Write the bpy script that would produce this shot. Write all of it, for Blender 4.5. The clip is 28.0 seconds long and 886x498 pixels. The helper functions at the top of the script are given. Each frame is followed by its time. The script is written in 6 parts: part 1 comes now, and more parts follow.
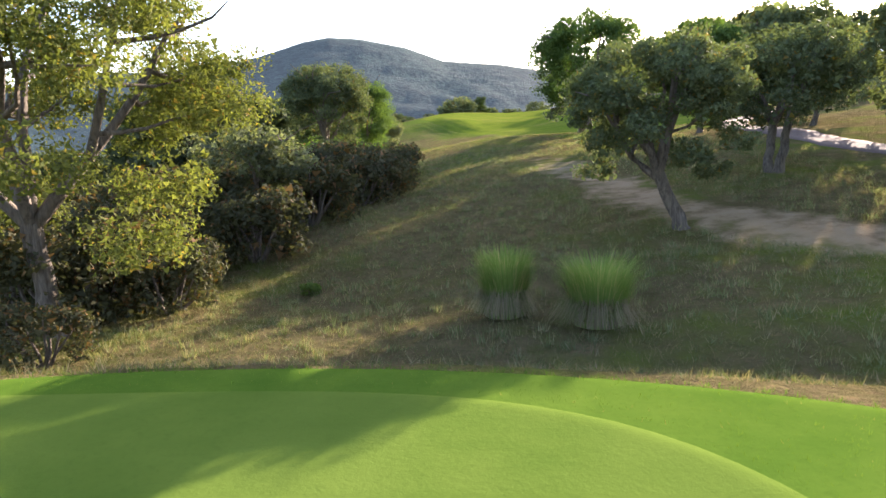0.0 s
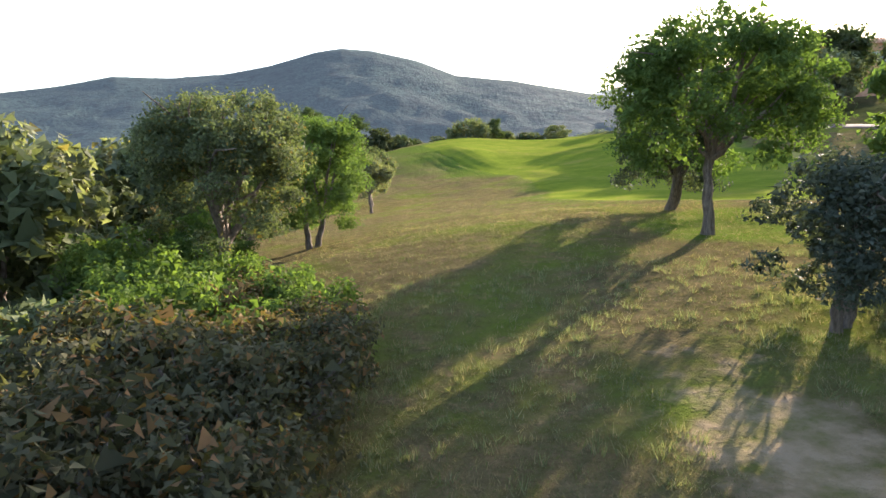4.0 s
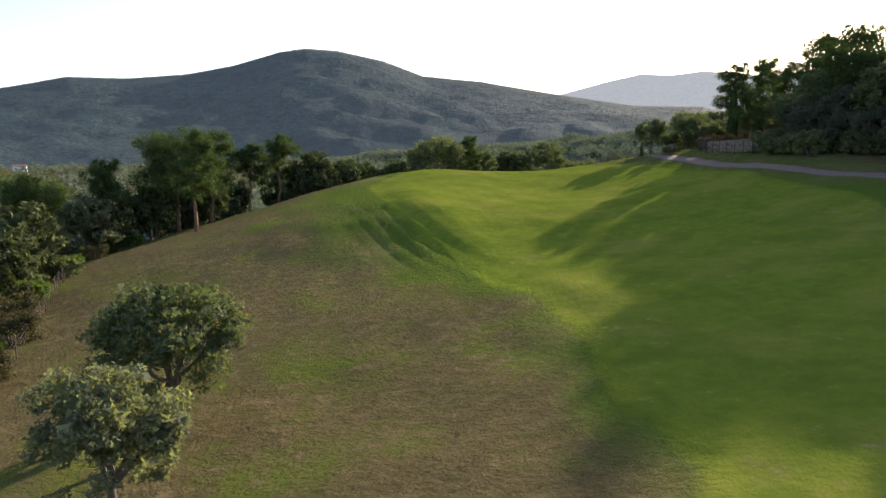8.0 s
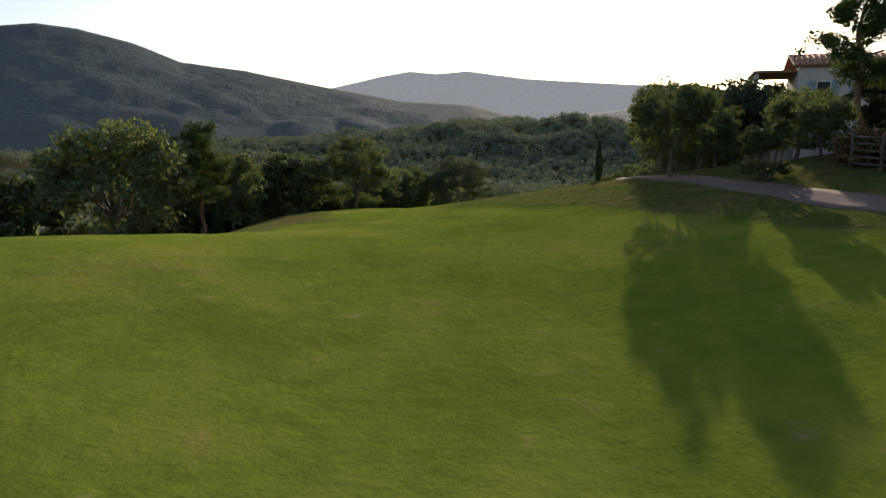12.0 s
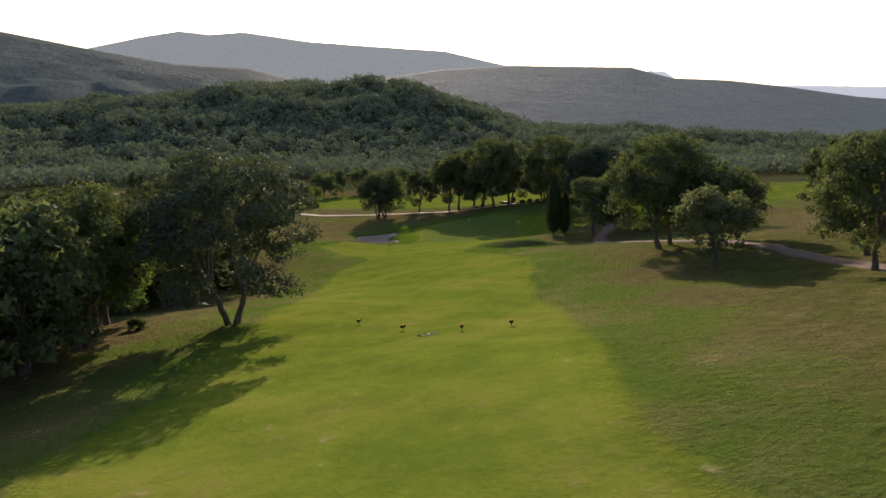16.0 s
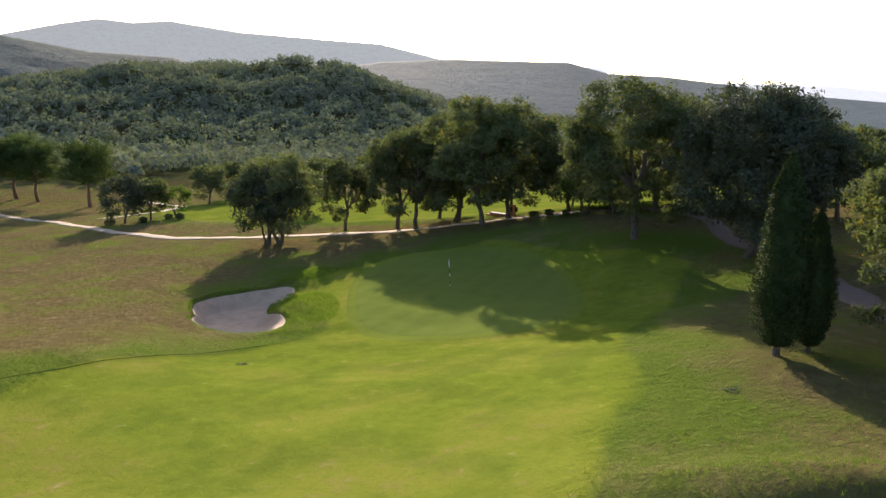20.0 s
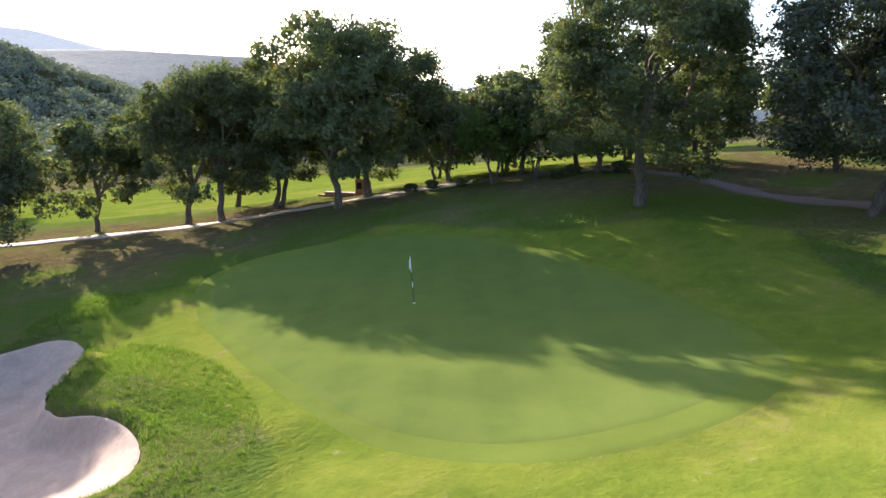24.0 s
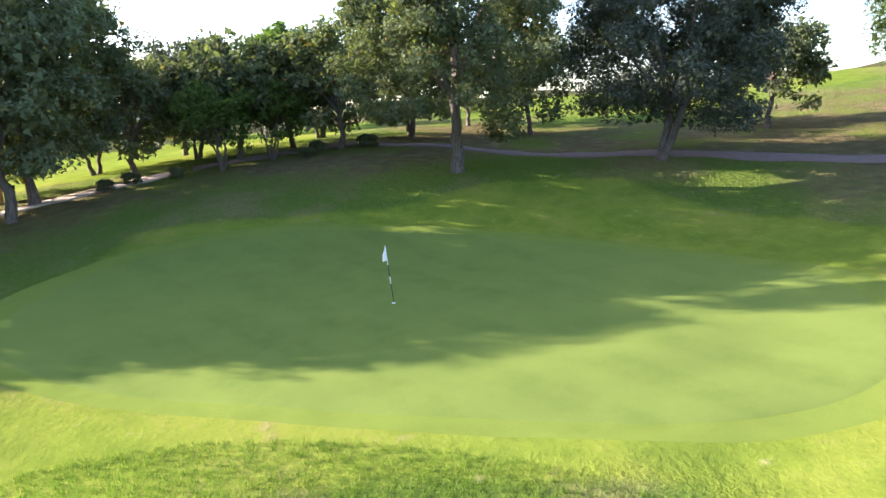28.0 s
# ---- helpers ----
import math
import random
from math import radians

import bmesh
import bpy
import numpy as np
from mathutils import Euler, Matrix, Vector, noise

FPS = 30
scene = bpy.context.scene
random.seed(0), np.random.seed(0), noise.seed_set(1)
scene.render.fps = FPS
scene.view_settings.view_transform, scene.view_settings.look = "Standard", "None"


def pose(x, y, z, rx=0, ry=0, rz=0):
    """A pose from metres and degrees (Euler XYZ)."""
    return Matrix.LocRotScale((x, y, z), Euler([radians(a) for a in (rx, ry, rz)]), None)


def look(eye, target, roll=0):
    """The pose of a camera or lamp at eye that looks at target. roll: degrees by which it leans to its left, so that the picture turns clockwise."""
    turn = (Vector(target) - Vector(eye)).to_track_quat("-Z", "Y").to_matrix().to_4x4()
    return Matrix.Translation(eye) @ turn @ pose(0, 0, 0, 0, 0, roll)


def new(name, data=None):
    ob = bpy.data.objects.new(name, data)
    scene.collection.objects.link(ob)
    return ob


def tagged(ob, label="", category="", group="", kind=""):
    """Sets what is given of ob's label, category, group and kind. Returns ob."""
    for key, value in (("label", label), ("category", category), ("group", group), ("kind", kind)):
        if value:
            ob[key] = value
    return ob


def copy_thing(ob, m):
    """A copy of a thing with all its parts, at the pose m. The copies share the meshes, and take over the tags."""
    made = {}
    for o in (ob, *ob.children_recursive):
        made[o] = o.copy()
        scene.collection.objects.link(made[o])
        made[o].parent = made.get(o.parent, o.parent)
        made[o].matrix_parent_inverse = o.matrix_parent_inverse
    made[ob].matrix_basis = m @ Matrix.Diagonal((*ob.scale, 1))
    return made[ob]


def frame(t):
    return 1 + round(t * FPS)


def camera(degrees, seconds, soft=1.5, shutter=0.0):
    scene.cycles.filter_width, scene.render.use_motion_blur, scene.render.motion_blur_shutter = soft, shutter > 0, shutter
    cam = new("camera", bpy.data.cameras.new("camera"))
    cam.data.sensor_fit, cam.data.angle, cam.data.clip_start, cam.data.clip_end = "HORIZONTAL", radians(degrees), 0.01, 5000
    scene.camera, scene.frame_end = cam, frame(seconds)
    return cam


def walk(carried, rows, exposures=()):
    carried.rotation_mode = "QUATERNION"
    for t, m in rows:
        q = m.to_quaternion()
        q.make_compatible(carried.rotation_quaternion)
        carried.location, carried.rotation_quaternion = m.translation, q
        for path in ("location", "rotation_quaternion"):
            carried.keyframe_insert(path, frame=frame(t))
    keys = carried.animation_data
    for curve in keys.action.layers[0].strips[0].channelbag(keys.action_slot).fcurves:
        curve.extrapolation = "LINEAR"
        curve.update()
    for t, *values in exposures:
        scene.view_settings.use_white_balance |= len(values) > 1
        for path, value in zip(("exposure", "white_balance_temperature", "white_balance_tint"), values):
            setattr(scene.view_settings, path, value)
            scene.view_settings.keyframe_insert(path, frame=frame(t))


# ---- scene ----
cam = camera(63.33, 28.0)
PATH = [
    (0, (0.01, -0.00, 12.01), (0.028, 19.800, 9.221), -1.26),
    (0.5, (0.07, 1.66, 12.30), (0.096, 21.462, 9.502), -1.30),
    (1, (0.24, 3.72, 12.73), (0.230, 23.525, 9.944), -1.48),
    (1.5, (0.45, 6.14, 13.34), (0.385, 25.957, 10.610), -1.54),
    (2, (0.58, 8.95, 13.98), (0.489, 28.773, 11.300), -1.19),
    (2.5, (0.66, 11.80, 14.59), (0.556, 31.618, 11.930), -0.59),
    (4.5, (0.39, 25.63, 15.55), (0.227, 45.492, 13.179), 0.65),
    (5, (0.57, 29.79, 16.44), (0.370, 49.652, 14.079), 0.43),
    (5.5, (0.84, 34.09, 17.33), (0.594, 53.949, 14.957), 0.15),
    (6, (1.01, 38.96, 18.14), (0.801, 58.823, 15.777), 0.34),
    (6.5, (1.23, 44.59, 18.97), (1.109, 64.447, 16.603), 0.33),
    (7, (1.36, 50.31, 19.69), (1.388, 70.172, 17.313), 0.33),
    (7.5, (1.51, 56.15, 20.20), (1.788, 76.004, 17.814), 0.40),
    (8, (1.61, 62.11, 20.46), (2.316, 81.955, 18.055), 0.38),
    (8.5, (1.84, 69.06, 20.68), (3.289, 88.861, 18.263), 0.29),
    (9, (2.24, 76.67, 20.87), (4.370, 96.406, 18.430), 0.24),
    (9.5, (2.71, 85.56, 21.13), (5.628, 105.184, 18.639), 0.34),
    (10, (3.46, 94.41, 21.37), (7.121, 113.907, 18.850), 0.44),
    (10.5, (4.58, 103.40, 21.61), (8.911, 122.767, 19.089), 0.58),
    (11, (5.98, 112.66, 21.77), (11.079, 131.837, 19.295), 0.67),
    (11.5, (7.69, 122.12, 22.03), (13.649, 141.054, 19.556), 0.95),
    (13.5, (15.91, 156.47, 23.46), (25.172, 174.033, 21.021), 0.18),
    (14, (18.84, 164.81, 23.46), (28.906, 181.925, 21.067), 0.39),
    (14.5, (22.07, 172.89, 23.57), (32.975, 189.489, 21.233), 0.51),
    (15, (25.86, 180.51, 23.85), (37.346, 196.711, 21.495), 0.45),
    (15.5, (30.66, 188.77, 24.26), (42.325, 204.753, 21.364), -0.00),
    (16, (36.36, 197.69, 24.23), (48.148, 213.489, 20.889), 0.05),
    (16.5, (42.25, 206.46, 24.20), (54.168, 222.112, 20.584), -0.04),
    (17, (47.78, 215.05, 24.58), (59.903, 230.523, 20.901), -0.14),
    (17.5, (54.27, 224.07, 24.29), (66.608, 239.387, 20.651), -0.08),
    (18, (60.69, 232.66, 24.19), (73.278, 247.774, 20.558), -0.06),
    (18.5, (66.79, 240.54, 23.58), (79.514, 255.556, 20.051), 0.09),
    (19, (71.86, 247.01, 22.31), (84.729, 261.925, 18.840), 0.04),
    (19.5, (75.93, 252.40, 20.41), (88.950, 267.183, 16.956), 0.23),
    (20, (79.41, 256.84, 18.74), (92.527, 271.537, 15.301), 0.42),
    (20.5, (83.35, 261.32, 18.24), (96.512, 275.956, 14.719), 0.13),
    (22.5, (92.49, 277.14, 15.20), (107.741, 289.597, 11.724), 0.30),
    (23, (91.31, 280.20, 14.48), (107.462, 291.504, 11.111), 0.49),
    (23.5, (90.54, 282.92, 14.24), (107.656, 292.678, 10.801), 0.21),
    (24, (90.01, 285.77, 13.67), (108.011, 293.776, 10.201), 0.17),
    (24.5, (89.91, 288.52, 13.29), (108.528, 294.920, 9.784), -0.11),
    (25, (90.13, 291.36, 12.90), (109.127, 296.574, 9.433), -0.12),
    (25.5, (90.45, 294.24, 12.70), (109.851, 297.639, 9.239), -0.42),
    (26, (90.83, 296.74, 12.61), (110.468, 298.229, 9.116), -0.71),
    (26.5, (91.40, 299.13, 12.50), (111.080, 298.773, 8.947), -0.93),
    (27, (92.17, 301.54, 12.38), (111.716, 299.312, 8.773), -1.12),
    (27.5, (92.93, 303.66, 12.37), (112.186, 299.685, 8.692), -1.31),
    (28, (94.10, 305.82, 12.22), (112.851, 299.934, 8.510), -1.46),
]
# stops by which the film brightens and darkens on the way
EXPOSURES = [(0, 2.25, 6350, 21), (2.5, 2.4, 6350, 21), (5, 2.0, 6500, 18), (8, 1.25, 6500, 18), (10, 1.05, 6600, 17), (11, 0.75, 6600, 17), (13.5, 0.12, 6500, 18), (15, 0.05, 6500, 18), (17, 1.0, 6600, 17), (18.5, 1.12, 6600, 17), (20.5, 1.2, 6600, 17), (23, 1.6, 6050, 20), (25, 2.02, 5900, 21), (26.5, 2.3, 5850, 21), (28, 2.5, 5850, 21)]
walk(cam, [(t, look(eye, target, roll)) for t, eye, target, roll in PATH], EXPOSURES)

# ---------------------------------------------------------------- light
SUN_AZ, SUN_EL = 34.0, 17.0        # degrees east of the +y axis, and above the horizon
world = bpy.data.worlds.new("sky_world")
scene.world = world
world.use_nodes = True
wn = world.node_tree
wn.nodes.clear()
sky = wn.nodes.new("ShaderNodeTexSky")
sky.sky_type = "NISHITA"
sky.sun_disc = False
sky.sun_elevation = radians(SUN_EL)
sky.sun_rotation = radians(SUN_AZ)
sky.altitude = 150
sky.air_density = 1.0
sky.dust_density = 1.6
sky.ozone_density = 1.2
wbg = wn.nodes.new("ShaderNodeBackground")
wbg.inputs["Strength"].default_value = 0.122
wout = wn.nodes.new("ShaderNodeOutputWorld")
wn.links.new(sky.outputs[0], wbg.inputs[0])
wn.links.new(wbg.outputs[0], wout.inputs[0])

sun_data = bpy.data.lights.new("sun", "SUN")
sun_data.energy = 4.8
sun_data.angle = radians(0.45)
sun_data.color = (1.0, 0.87, 0.68)
sun = new("sun", sun_data)
to_sun = Vector((math.sin(radians(SUN_AZ)) * math.cos(radians(SUN_EL)),
                 math.cos(radians(SUN_AZ)) * math.cos(radians(SUN_EL)), math.sin(radians(SUN_EL))))
sun.matrix_basis = look(to_sun * 300, (0, 0, 0))

# ---------------------------------------------------------------- materials
def material(name):
    m = bpy.data.materials.new(name)
    m.use_nodes = True
    nt = m.node_tree
    nt.nodes.clear()
    return m, nt


def node(nt, kind, **kw):
    n = nt.nodes.new(kind)
    for k, v in kw.items():
        if k == "inputs":
            for i, val in v.items():
                n.inputs[i].default_value = val
        elif k == "blend_type":
            n.blend_type = v
        elif k == "data_type":
            n.data_type = v
        elif k == "operation":
            n.operation = v
        elif k == "attribute_name":
            n.attribute_name = v
        elif k == "distance":
            n.distance = v
    return n


def rgb(c):
    return (c[0], c[1], c[2], 1.0)


def noise_tex(nt, scale, detail=4.0, rough=0.55, vec=None):
    n = node(nt, "ShaderNodeTexNoise", inputs={"Scale": scale, "Detail": detail, "Roughness": rough})
    if vec:
        nt.links.new(vec, n.inputs["Vector"])
    return n.outputs[0]


def mixc(nt, fac, a, b):
    n = nt.nodes.new("ShaderNodeMix")
    n.data_type = "RGBA"
    n.clamp_factor = True
    for sock, val in ((n.inputs[0], fac), (n.inputs[6], a), (n.inputs[7], b)):
        if isinstance(val, (int, float)):
            sock.default_value = val
        elif isinstance(val, tuple):
            sock.default_value = rgb(val)
        else:
            nt.links.new(val, sock)
    return n.outputs[2]


def math_n(nt, op, a, b=0.0, c=0.0):
    n = node(nt, "ShaderNodeMath", operation=op)
    for i, val in enumerate((a, b, c)):
        if isinstance(val, (int, float)):
            n.inputs[i].default_value = val
        else:
            nt.links.new(val, n.inputs[i])
    return n.outputs[0]


def ramp(nt, val, lo, hi):
    n = nt.nodes.new("ShaderNodeMapRange")
    n.clamp = True
    n.inputs[1].default_value, n.inputs[2].default_value = lo, hi
    nt.links.new(val, n.inputs[0])
    return n.outputs[0]


def finish(nt, col, rough=0.8, metal=0.0, bump=None, strength=0.3, dist=0.05, spec=0.3, trans=0.0, tcol=None):
    b = node(nt, "ShaderNodeBsdfPrincipled", inputs={"Metallic": metal, "Specular IOR Level": spec})
    if isinstance(rough, (int, float)):
        b.inputs["Roughness"].default_value = rough
    else:
        nt.links.new(rough, b.inputs["Roughness"])
    if isinstance(col, tuple):
        b.inputs["Base Color"].default_value = rgb(col)
    else:
        nt.links.new(col, b.inputs["Base Color"])
    if bump is not None:
        bp = node(nt, "ShaderNodeBump", inputs={"Strength": strength, "Distance": dist})
        nt.links.new(bump, bp.inputs["Height"])
        nt.links.new(bp.outputs[0], b.inputs["Normal"])
    out = nt.nodes.new("ShaderNodeOutputMaterial")
    if trans > 0:
        t = nt.nodes.new("ShaderNodeBsdfTranslucent")
        if tcol is None:
            tcol = col
        if isinstance(tcol, tuple):
            t.inputs[0].default_value = rgb(tcol)
        else:
            nt.links.new(tcol, t.inputs[0])
        mx = node(nt, "ShaderNodeMixShader", inputs={0: trans})
        nt.links.new(b.outputs[0], mx.inputs[1])
        nt.links.new(t.outputs[0], mx.inputs[2])
        nt.links.new(mx.outputs[0], out.inputs[0])
    else:
        nt.links.new(b.outputs[0], out.inputs[0])
    return b


def leaf_material(name, dark, light, trans=0.35, tint=(1.25, 1.35, 0.55), rough=0.75, old=None, old_share=0.04, spec=0.04):
    m, nt = material(name)
    geo = nt.nodes.new("ShaderNodeNewGeometry")
    info = nt.nodes.new("ShaderNodeObjectInfo")
    col = mixc(nt, geo.outputs["Random Per Island"], dark, light)
    big = noise_tex(nt, 0.55, 2.0, 0.5, geo.outputs["Position"])
    mid = tuple(0.7 * d + 0.2 * l for d, l in zip(dark, light))
    col = mixc(nt, ramp(nt, big, 0.42, 0.66), col, mid)
    tree = tuple(min(1, 1.25 * l) for l in light)
    col = mixc(nt, math_n(nt, "MULTIPLY", info.outputs["Random"], 0.3), col, tree)
    if old:
        pick = math_n(nt, "GREATER_THAN", math_n(nt, "FRACT", math_n(nt, "MULTIPLY", geo.outputs["Random Per Island"], 37.7)), 1 - old_share)
        col = mixc(nt, pick, col, old)
    mul = nt.nodes.new("ShaderNodeMix")
    mul.data_type, mul.blend_type = "RGBA", "MULTIPLY"
    mul.inputs[0].default_value = 1.0
    nt.links.new(col, mul.inputs[6])
    mul.inputs[7].default_value = rgb(tint)
    finish(nt, col, rough=rough, spec=spec, trans=trans, tcol=mul.outputs[2])
    return m


def simple_material(name, a, b, scale=3.0, rough=0.8, bump=0.3, dist=0.02, detail=6.0, spec=0.3, metal=0.0, c=None):
    m, nt = material(name)
    tc = nt.nodes.new("ShaderNodeTexCoord")
    v = tc.outputs["Object"]
    n1 = noise_tex(nt, scale, detail, 0.6, v)
    n2 = noise_tex(nt, scale * 0.17, 3.0, 0.5, v)
    col = mixc(nt, ramp(nt, n1, 0.35, 0.65), a, b)
    col = mixc(nt, math_n(nt, "MULTIPLY", ramp(nt, n2, 0.45, 0.7), 0.6), col, c or tuple(0.6 * x for x in a))
    finish(nt, col, rough=rough, metal=metal, bump=n1, strength=bump, dist=dist, spec=spec)
    return m


def bark_material(name, a, b):
    m, nt = material(name)
    tc = nt.nodes.new("ShaderNodeTexCoord")
    mp = nt.nodes.new("ShaderNodeMapping")
    mp.inputs["Scale"].default_value = (9, 9, 1.6)
    nt.links.new(tc.outputs["Object"], mp.inputs[0])
    n1 = noise_tex(nt, 1.6, 6.0, 0.65, mp.outputs[0])
    n2 = noise_tex(nt, 0.8, 3.0, 0.5, tc.outputs["Object"])
    col = mixc(nt, ramp(nt, n1, 0.35, 0.65), a, b)
    col = mixc(nt, math_n(nt, "MULTIPLY", ramp(nt, n2, 0.5, 0.72), 0.5), col, tuple(1.25 * x for x in b))
    finish(nt, col, rough=0.92, bump=n1, strength=0.9, dist=0.08, spec=0.15)
    return m


M_CORK = leaf_material("leaf_cork_oak", (0.062, 0.082, 0.044), (0.162, 0.184, 0.098), trans=0.33, old=(0.20, 0.15, 0.05))
M_CORK_YEL = leaf_material("leaf_yellow_oak", (0.064, 0.082, 0.024), (0.18, 0.185, 0.060), trans=0.42, old=(0.25, 0.18, 0.05))
M_OAK = leaf_material("leaf_green_oak", (0.046, 0.084, 0.024), (0.125, 0.182, 0.055), trans=0.38)
M_HOLM = leaf_material("leaf_holm_oak", (0.034, 0.047, 0.036), (0.110, 0.124, 0.094), trans=0.25, rough=0.7)
M_OLIVE = leaf_material("leaf_grey_oak", (0.075, 0.088, 0.052), (0.25, 0.26, 0.17), trans=0.42, old=(0.22, 0.17, 0.07))
M_WOOD = leaf_material("leaf_woodland", (0.046, 0.060, 0.030), (0.118, 0.134, 0.066), trans=0.22)
M_PINE = leaf_material("needles_pine", (0.036, 0.060, 0.022), (0.095, 0.130, 0.048), trans=0.25)
M_CYP = leaf_material("scales_cypress", (0.028, 0.046, 0.020), (0.068, 0.095, 0.038), trans=0.15, old=(0.16, 0.09, 0.03), old_share=0.02)
M_BUSH = leaf_material("leaf_bush_green", (0.046, 0.082, 0.020), (0.130, 0.185, 0.052), trans=0.42)
M_HEATH = leaf_material("leaf_heath", (0.042, 0.044, 0.026), (0.105, 0.100, 0.055), trans=0.25, old=(0.16, 0.095, 0.045), old_share=0.10)
M_BROWN = leaf_material("leaf_brown_scrub", (0.11, 0.075, 0.034), (0.23, 0.16, 0.07), trans=0.25, old=(0.10, 0.14, 0.04), old_share=0.3)
M_HEDGE = leaf_material("leaf_photinia_hedge", (0.065, 0.070, 0.030), (0.16, 0.13, 0.07), trans=0.3, old=(0.32, 0.14, 0.09), old_share=0.3)
# far leaves painted pale grey-green, distance haze put into their colour
M_FAR = leaf_material("leaf_far_forest_hazed", (0.138, 0.160, 0.132), (0.222, 0.244, 0.190), trans=0.16, rough=0.9, spec=0.02)
M_BLADE = leaf_material("grass_blades", (0.10, 0.130, 0.040), (0.20, 0.22, 0.090), trans=0.35, old=(0.30, 0.24, 0.14), old_share=0.35)
M_DULL = leaf_material("grass_blades_dull", (0.085, 0.098, 0.040), (0.165, 0.170, 0.085), trans=0.3, old=(0.22, 0.175, 0.115), old_share=0.4)
M_SAGE = leaf_material("grass_blades_sage", (0.11, 0.125, 0.065), (0.22, 0.235, 0.135), trans=0.35, old=(0.28, 0.24, 0.16), old_share=0.25)
M_LUSH = leaf_material("grass_blades_lush", (0.060, 0.115, 0.016), (0.150, 0.225, 0.040), trans=0.35, old=(0.30, 0.26, 0.10), old_share=0.05)
M_DRYBLADE = leaf_material("grass_blades_dry", (0.19, 0.15, 0.09), (0.34, 0.28, 0.18), trans=0.3, old=(0.11, 0.14, 0.04), old_share=0.25)
M_PAMPAS = leaf_material("pampas_blades", (0.100, 0.170, 0.040), (0.26, 0.34, 0.120), trans=0.45, old=(0.44, 0.36, 0.20), old_share=0.12)
M_BARK = bark_material("bark_cork", (0.075, 0.060, 0.048), (0.20, 0.165, 0.135))
M_BARK_RED = bark_material("bark_pine", (0.10, 0.055, 0.035), (0.26, 0.16, 0.10))

# ---------------------------------------------------------------- lie of the land
TEE_VALLEY = [(0, -25, 9.3), (0, 3, 9.3), (-14, 2, 9.4), (14, 3, 9.4), (-4, 17.3, 8.35), (1.3, 13.8, 8.8), (6.6, 21.3, 10.1),
              (11.2, 25.5, 11.0), (-4.1, 24, 9.3), (3.4, 35, 11.1), (3.2, 51.5, 12.6), (9.9, 48, 12.45), (-4.5, 55, 11.0),
              (-14, 30, 8.0), (22, 40, 13.0), (-5.7, 79, 10.9), (6, 76, 12.4), (-1, 89, 11.7), (24, 76, 14.0), (-20, 80, 9.0)]
CREST = [(5.3, 100.5, 13.6), (-5.2, 111.5, 13.1), (12, 109, 14.8), (-2, 124, 15.8), (2.5, 139.6, 17.7), (19.4, 134.5, 17.4),
         (28.6, 128.8, 19.3), (27.7, 142, 19.3), (31, 153, 20.5), (37, 147, 21.8), (36, 160, 21.9), (33.6, 169.6, 21.2),
         (-24.4, 147, 12.2), (-24, 112, 10.2), (3, 160, 19.6), (14, 168, 18.7), (-8, 160, 17.4), (46, 110, 21.5), (62, 150, 25.5), (30.4, 199, 17.4),
         (39.2, 189.6, 18.6), (58.3, 199.7, 19.4), (21, 192, 17.7), (8, 196, 14.0), (56.5, 227.6, 13.9), (-20, 168, 13.5), (90, 205, 18.0),
         (26.7, 205.6, 17.1), (20, 199.5, 17.1), (17, 195, 17.2), (13, 212, 13.0), (-55, 120, 4.0), (-50, 60, 5.0), (30, 236, 11.5), (51.3, 237.5, 12.8), (44, 252, 10.5)]
GREEN_BOWL = [(87.7, 235.4, 14.0), (78, 232.8, 13.6), (95, 259.5, 10.2), (107.5, 262, 9.2), (109.3, 269, 9.3), (103, 271.5, 8.5),
              (84, 279.5, 7.6), (89.4, 296, 6.8), (96, 292, 5.8), (108.6, 303.6, 4.7), (111, 307.8, 4.45), (116.8, 311.5, 4.3), (113.6, 313.4, 4.1), (103.5, 309, 4.7), (101.5, 301, 4.75), (118.8, 300, 5.5), (112.3, 297, 5.4),
              (123, 283.5, 6.8), (128.7, 297.4, 6.6), (140.9, 283.4, 9.5), (133.8, 292.3, 9.0), (130.9, 281, 9.3), (143.8, 297.4, 10.0),
              (143.1, 316.6, 7.4), (138, 328, 5.2), (124, 320.5, 4.7), (122.5, 335, 4.1), (118, 368, 2.6), (70, 300, 5.5),
              (60, 262, 8.0), (165, 255, 14.0), (170, 320, 7.5), (90, 350, 2.0), (180, 380, 2.0), (60, 390, 0.0)]


class Land:
    """A thin smooth sheet through the spot heights above."""

    def __init__(self, spots, soft=0.4):
        p = np.array(spots, float)
        self.c = p[:, :2] / 50
        n = len(p)
        k = self.kernel(self.c) + soft * 0.01 * np.eye(n)
        q = np.c_[np.ones(n), self.c]
        a = np.block([[k, q], [q.T, np.zeros((3, 3))]])
        s = np.linalg.solve(a, np.r_[p[:, 2], 0, 0, 0])
        self.w, self.a = s[:n], s[n:]

    def kernel(self, xy):
        d2 = ((xy[:, None] - self.c[None]) ** 2).sum(-1)
        return 0.5 * d2 * np.log(d2 + 1e-9)

    def __call__(self, x, y):
        out = np.empty(len(x))
        for i in range(0, len(x), 20000):
            xy = np.c_[x[i:i + 20000], y[i:i + 20000]] / 50
            out[i:i + 20000] = self.kernel(xy) @ self.w + self.a[0] + xy @ self.a[1:]
        return out


LAND = Land(TEE_VALLEY + CREST + GREEN_BOWL)
HUB = (60.0, 200.0)
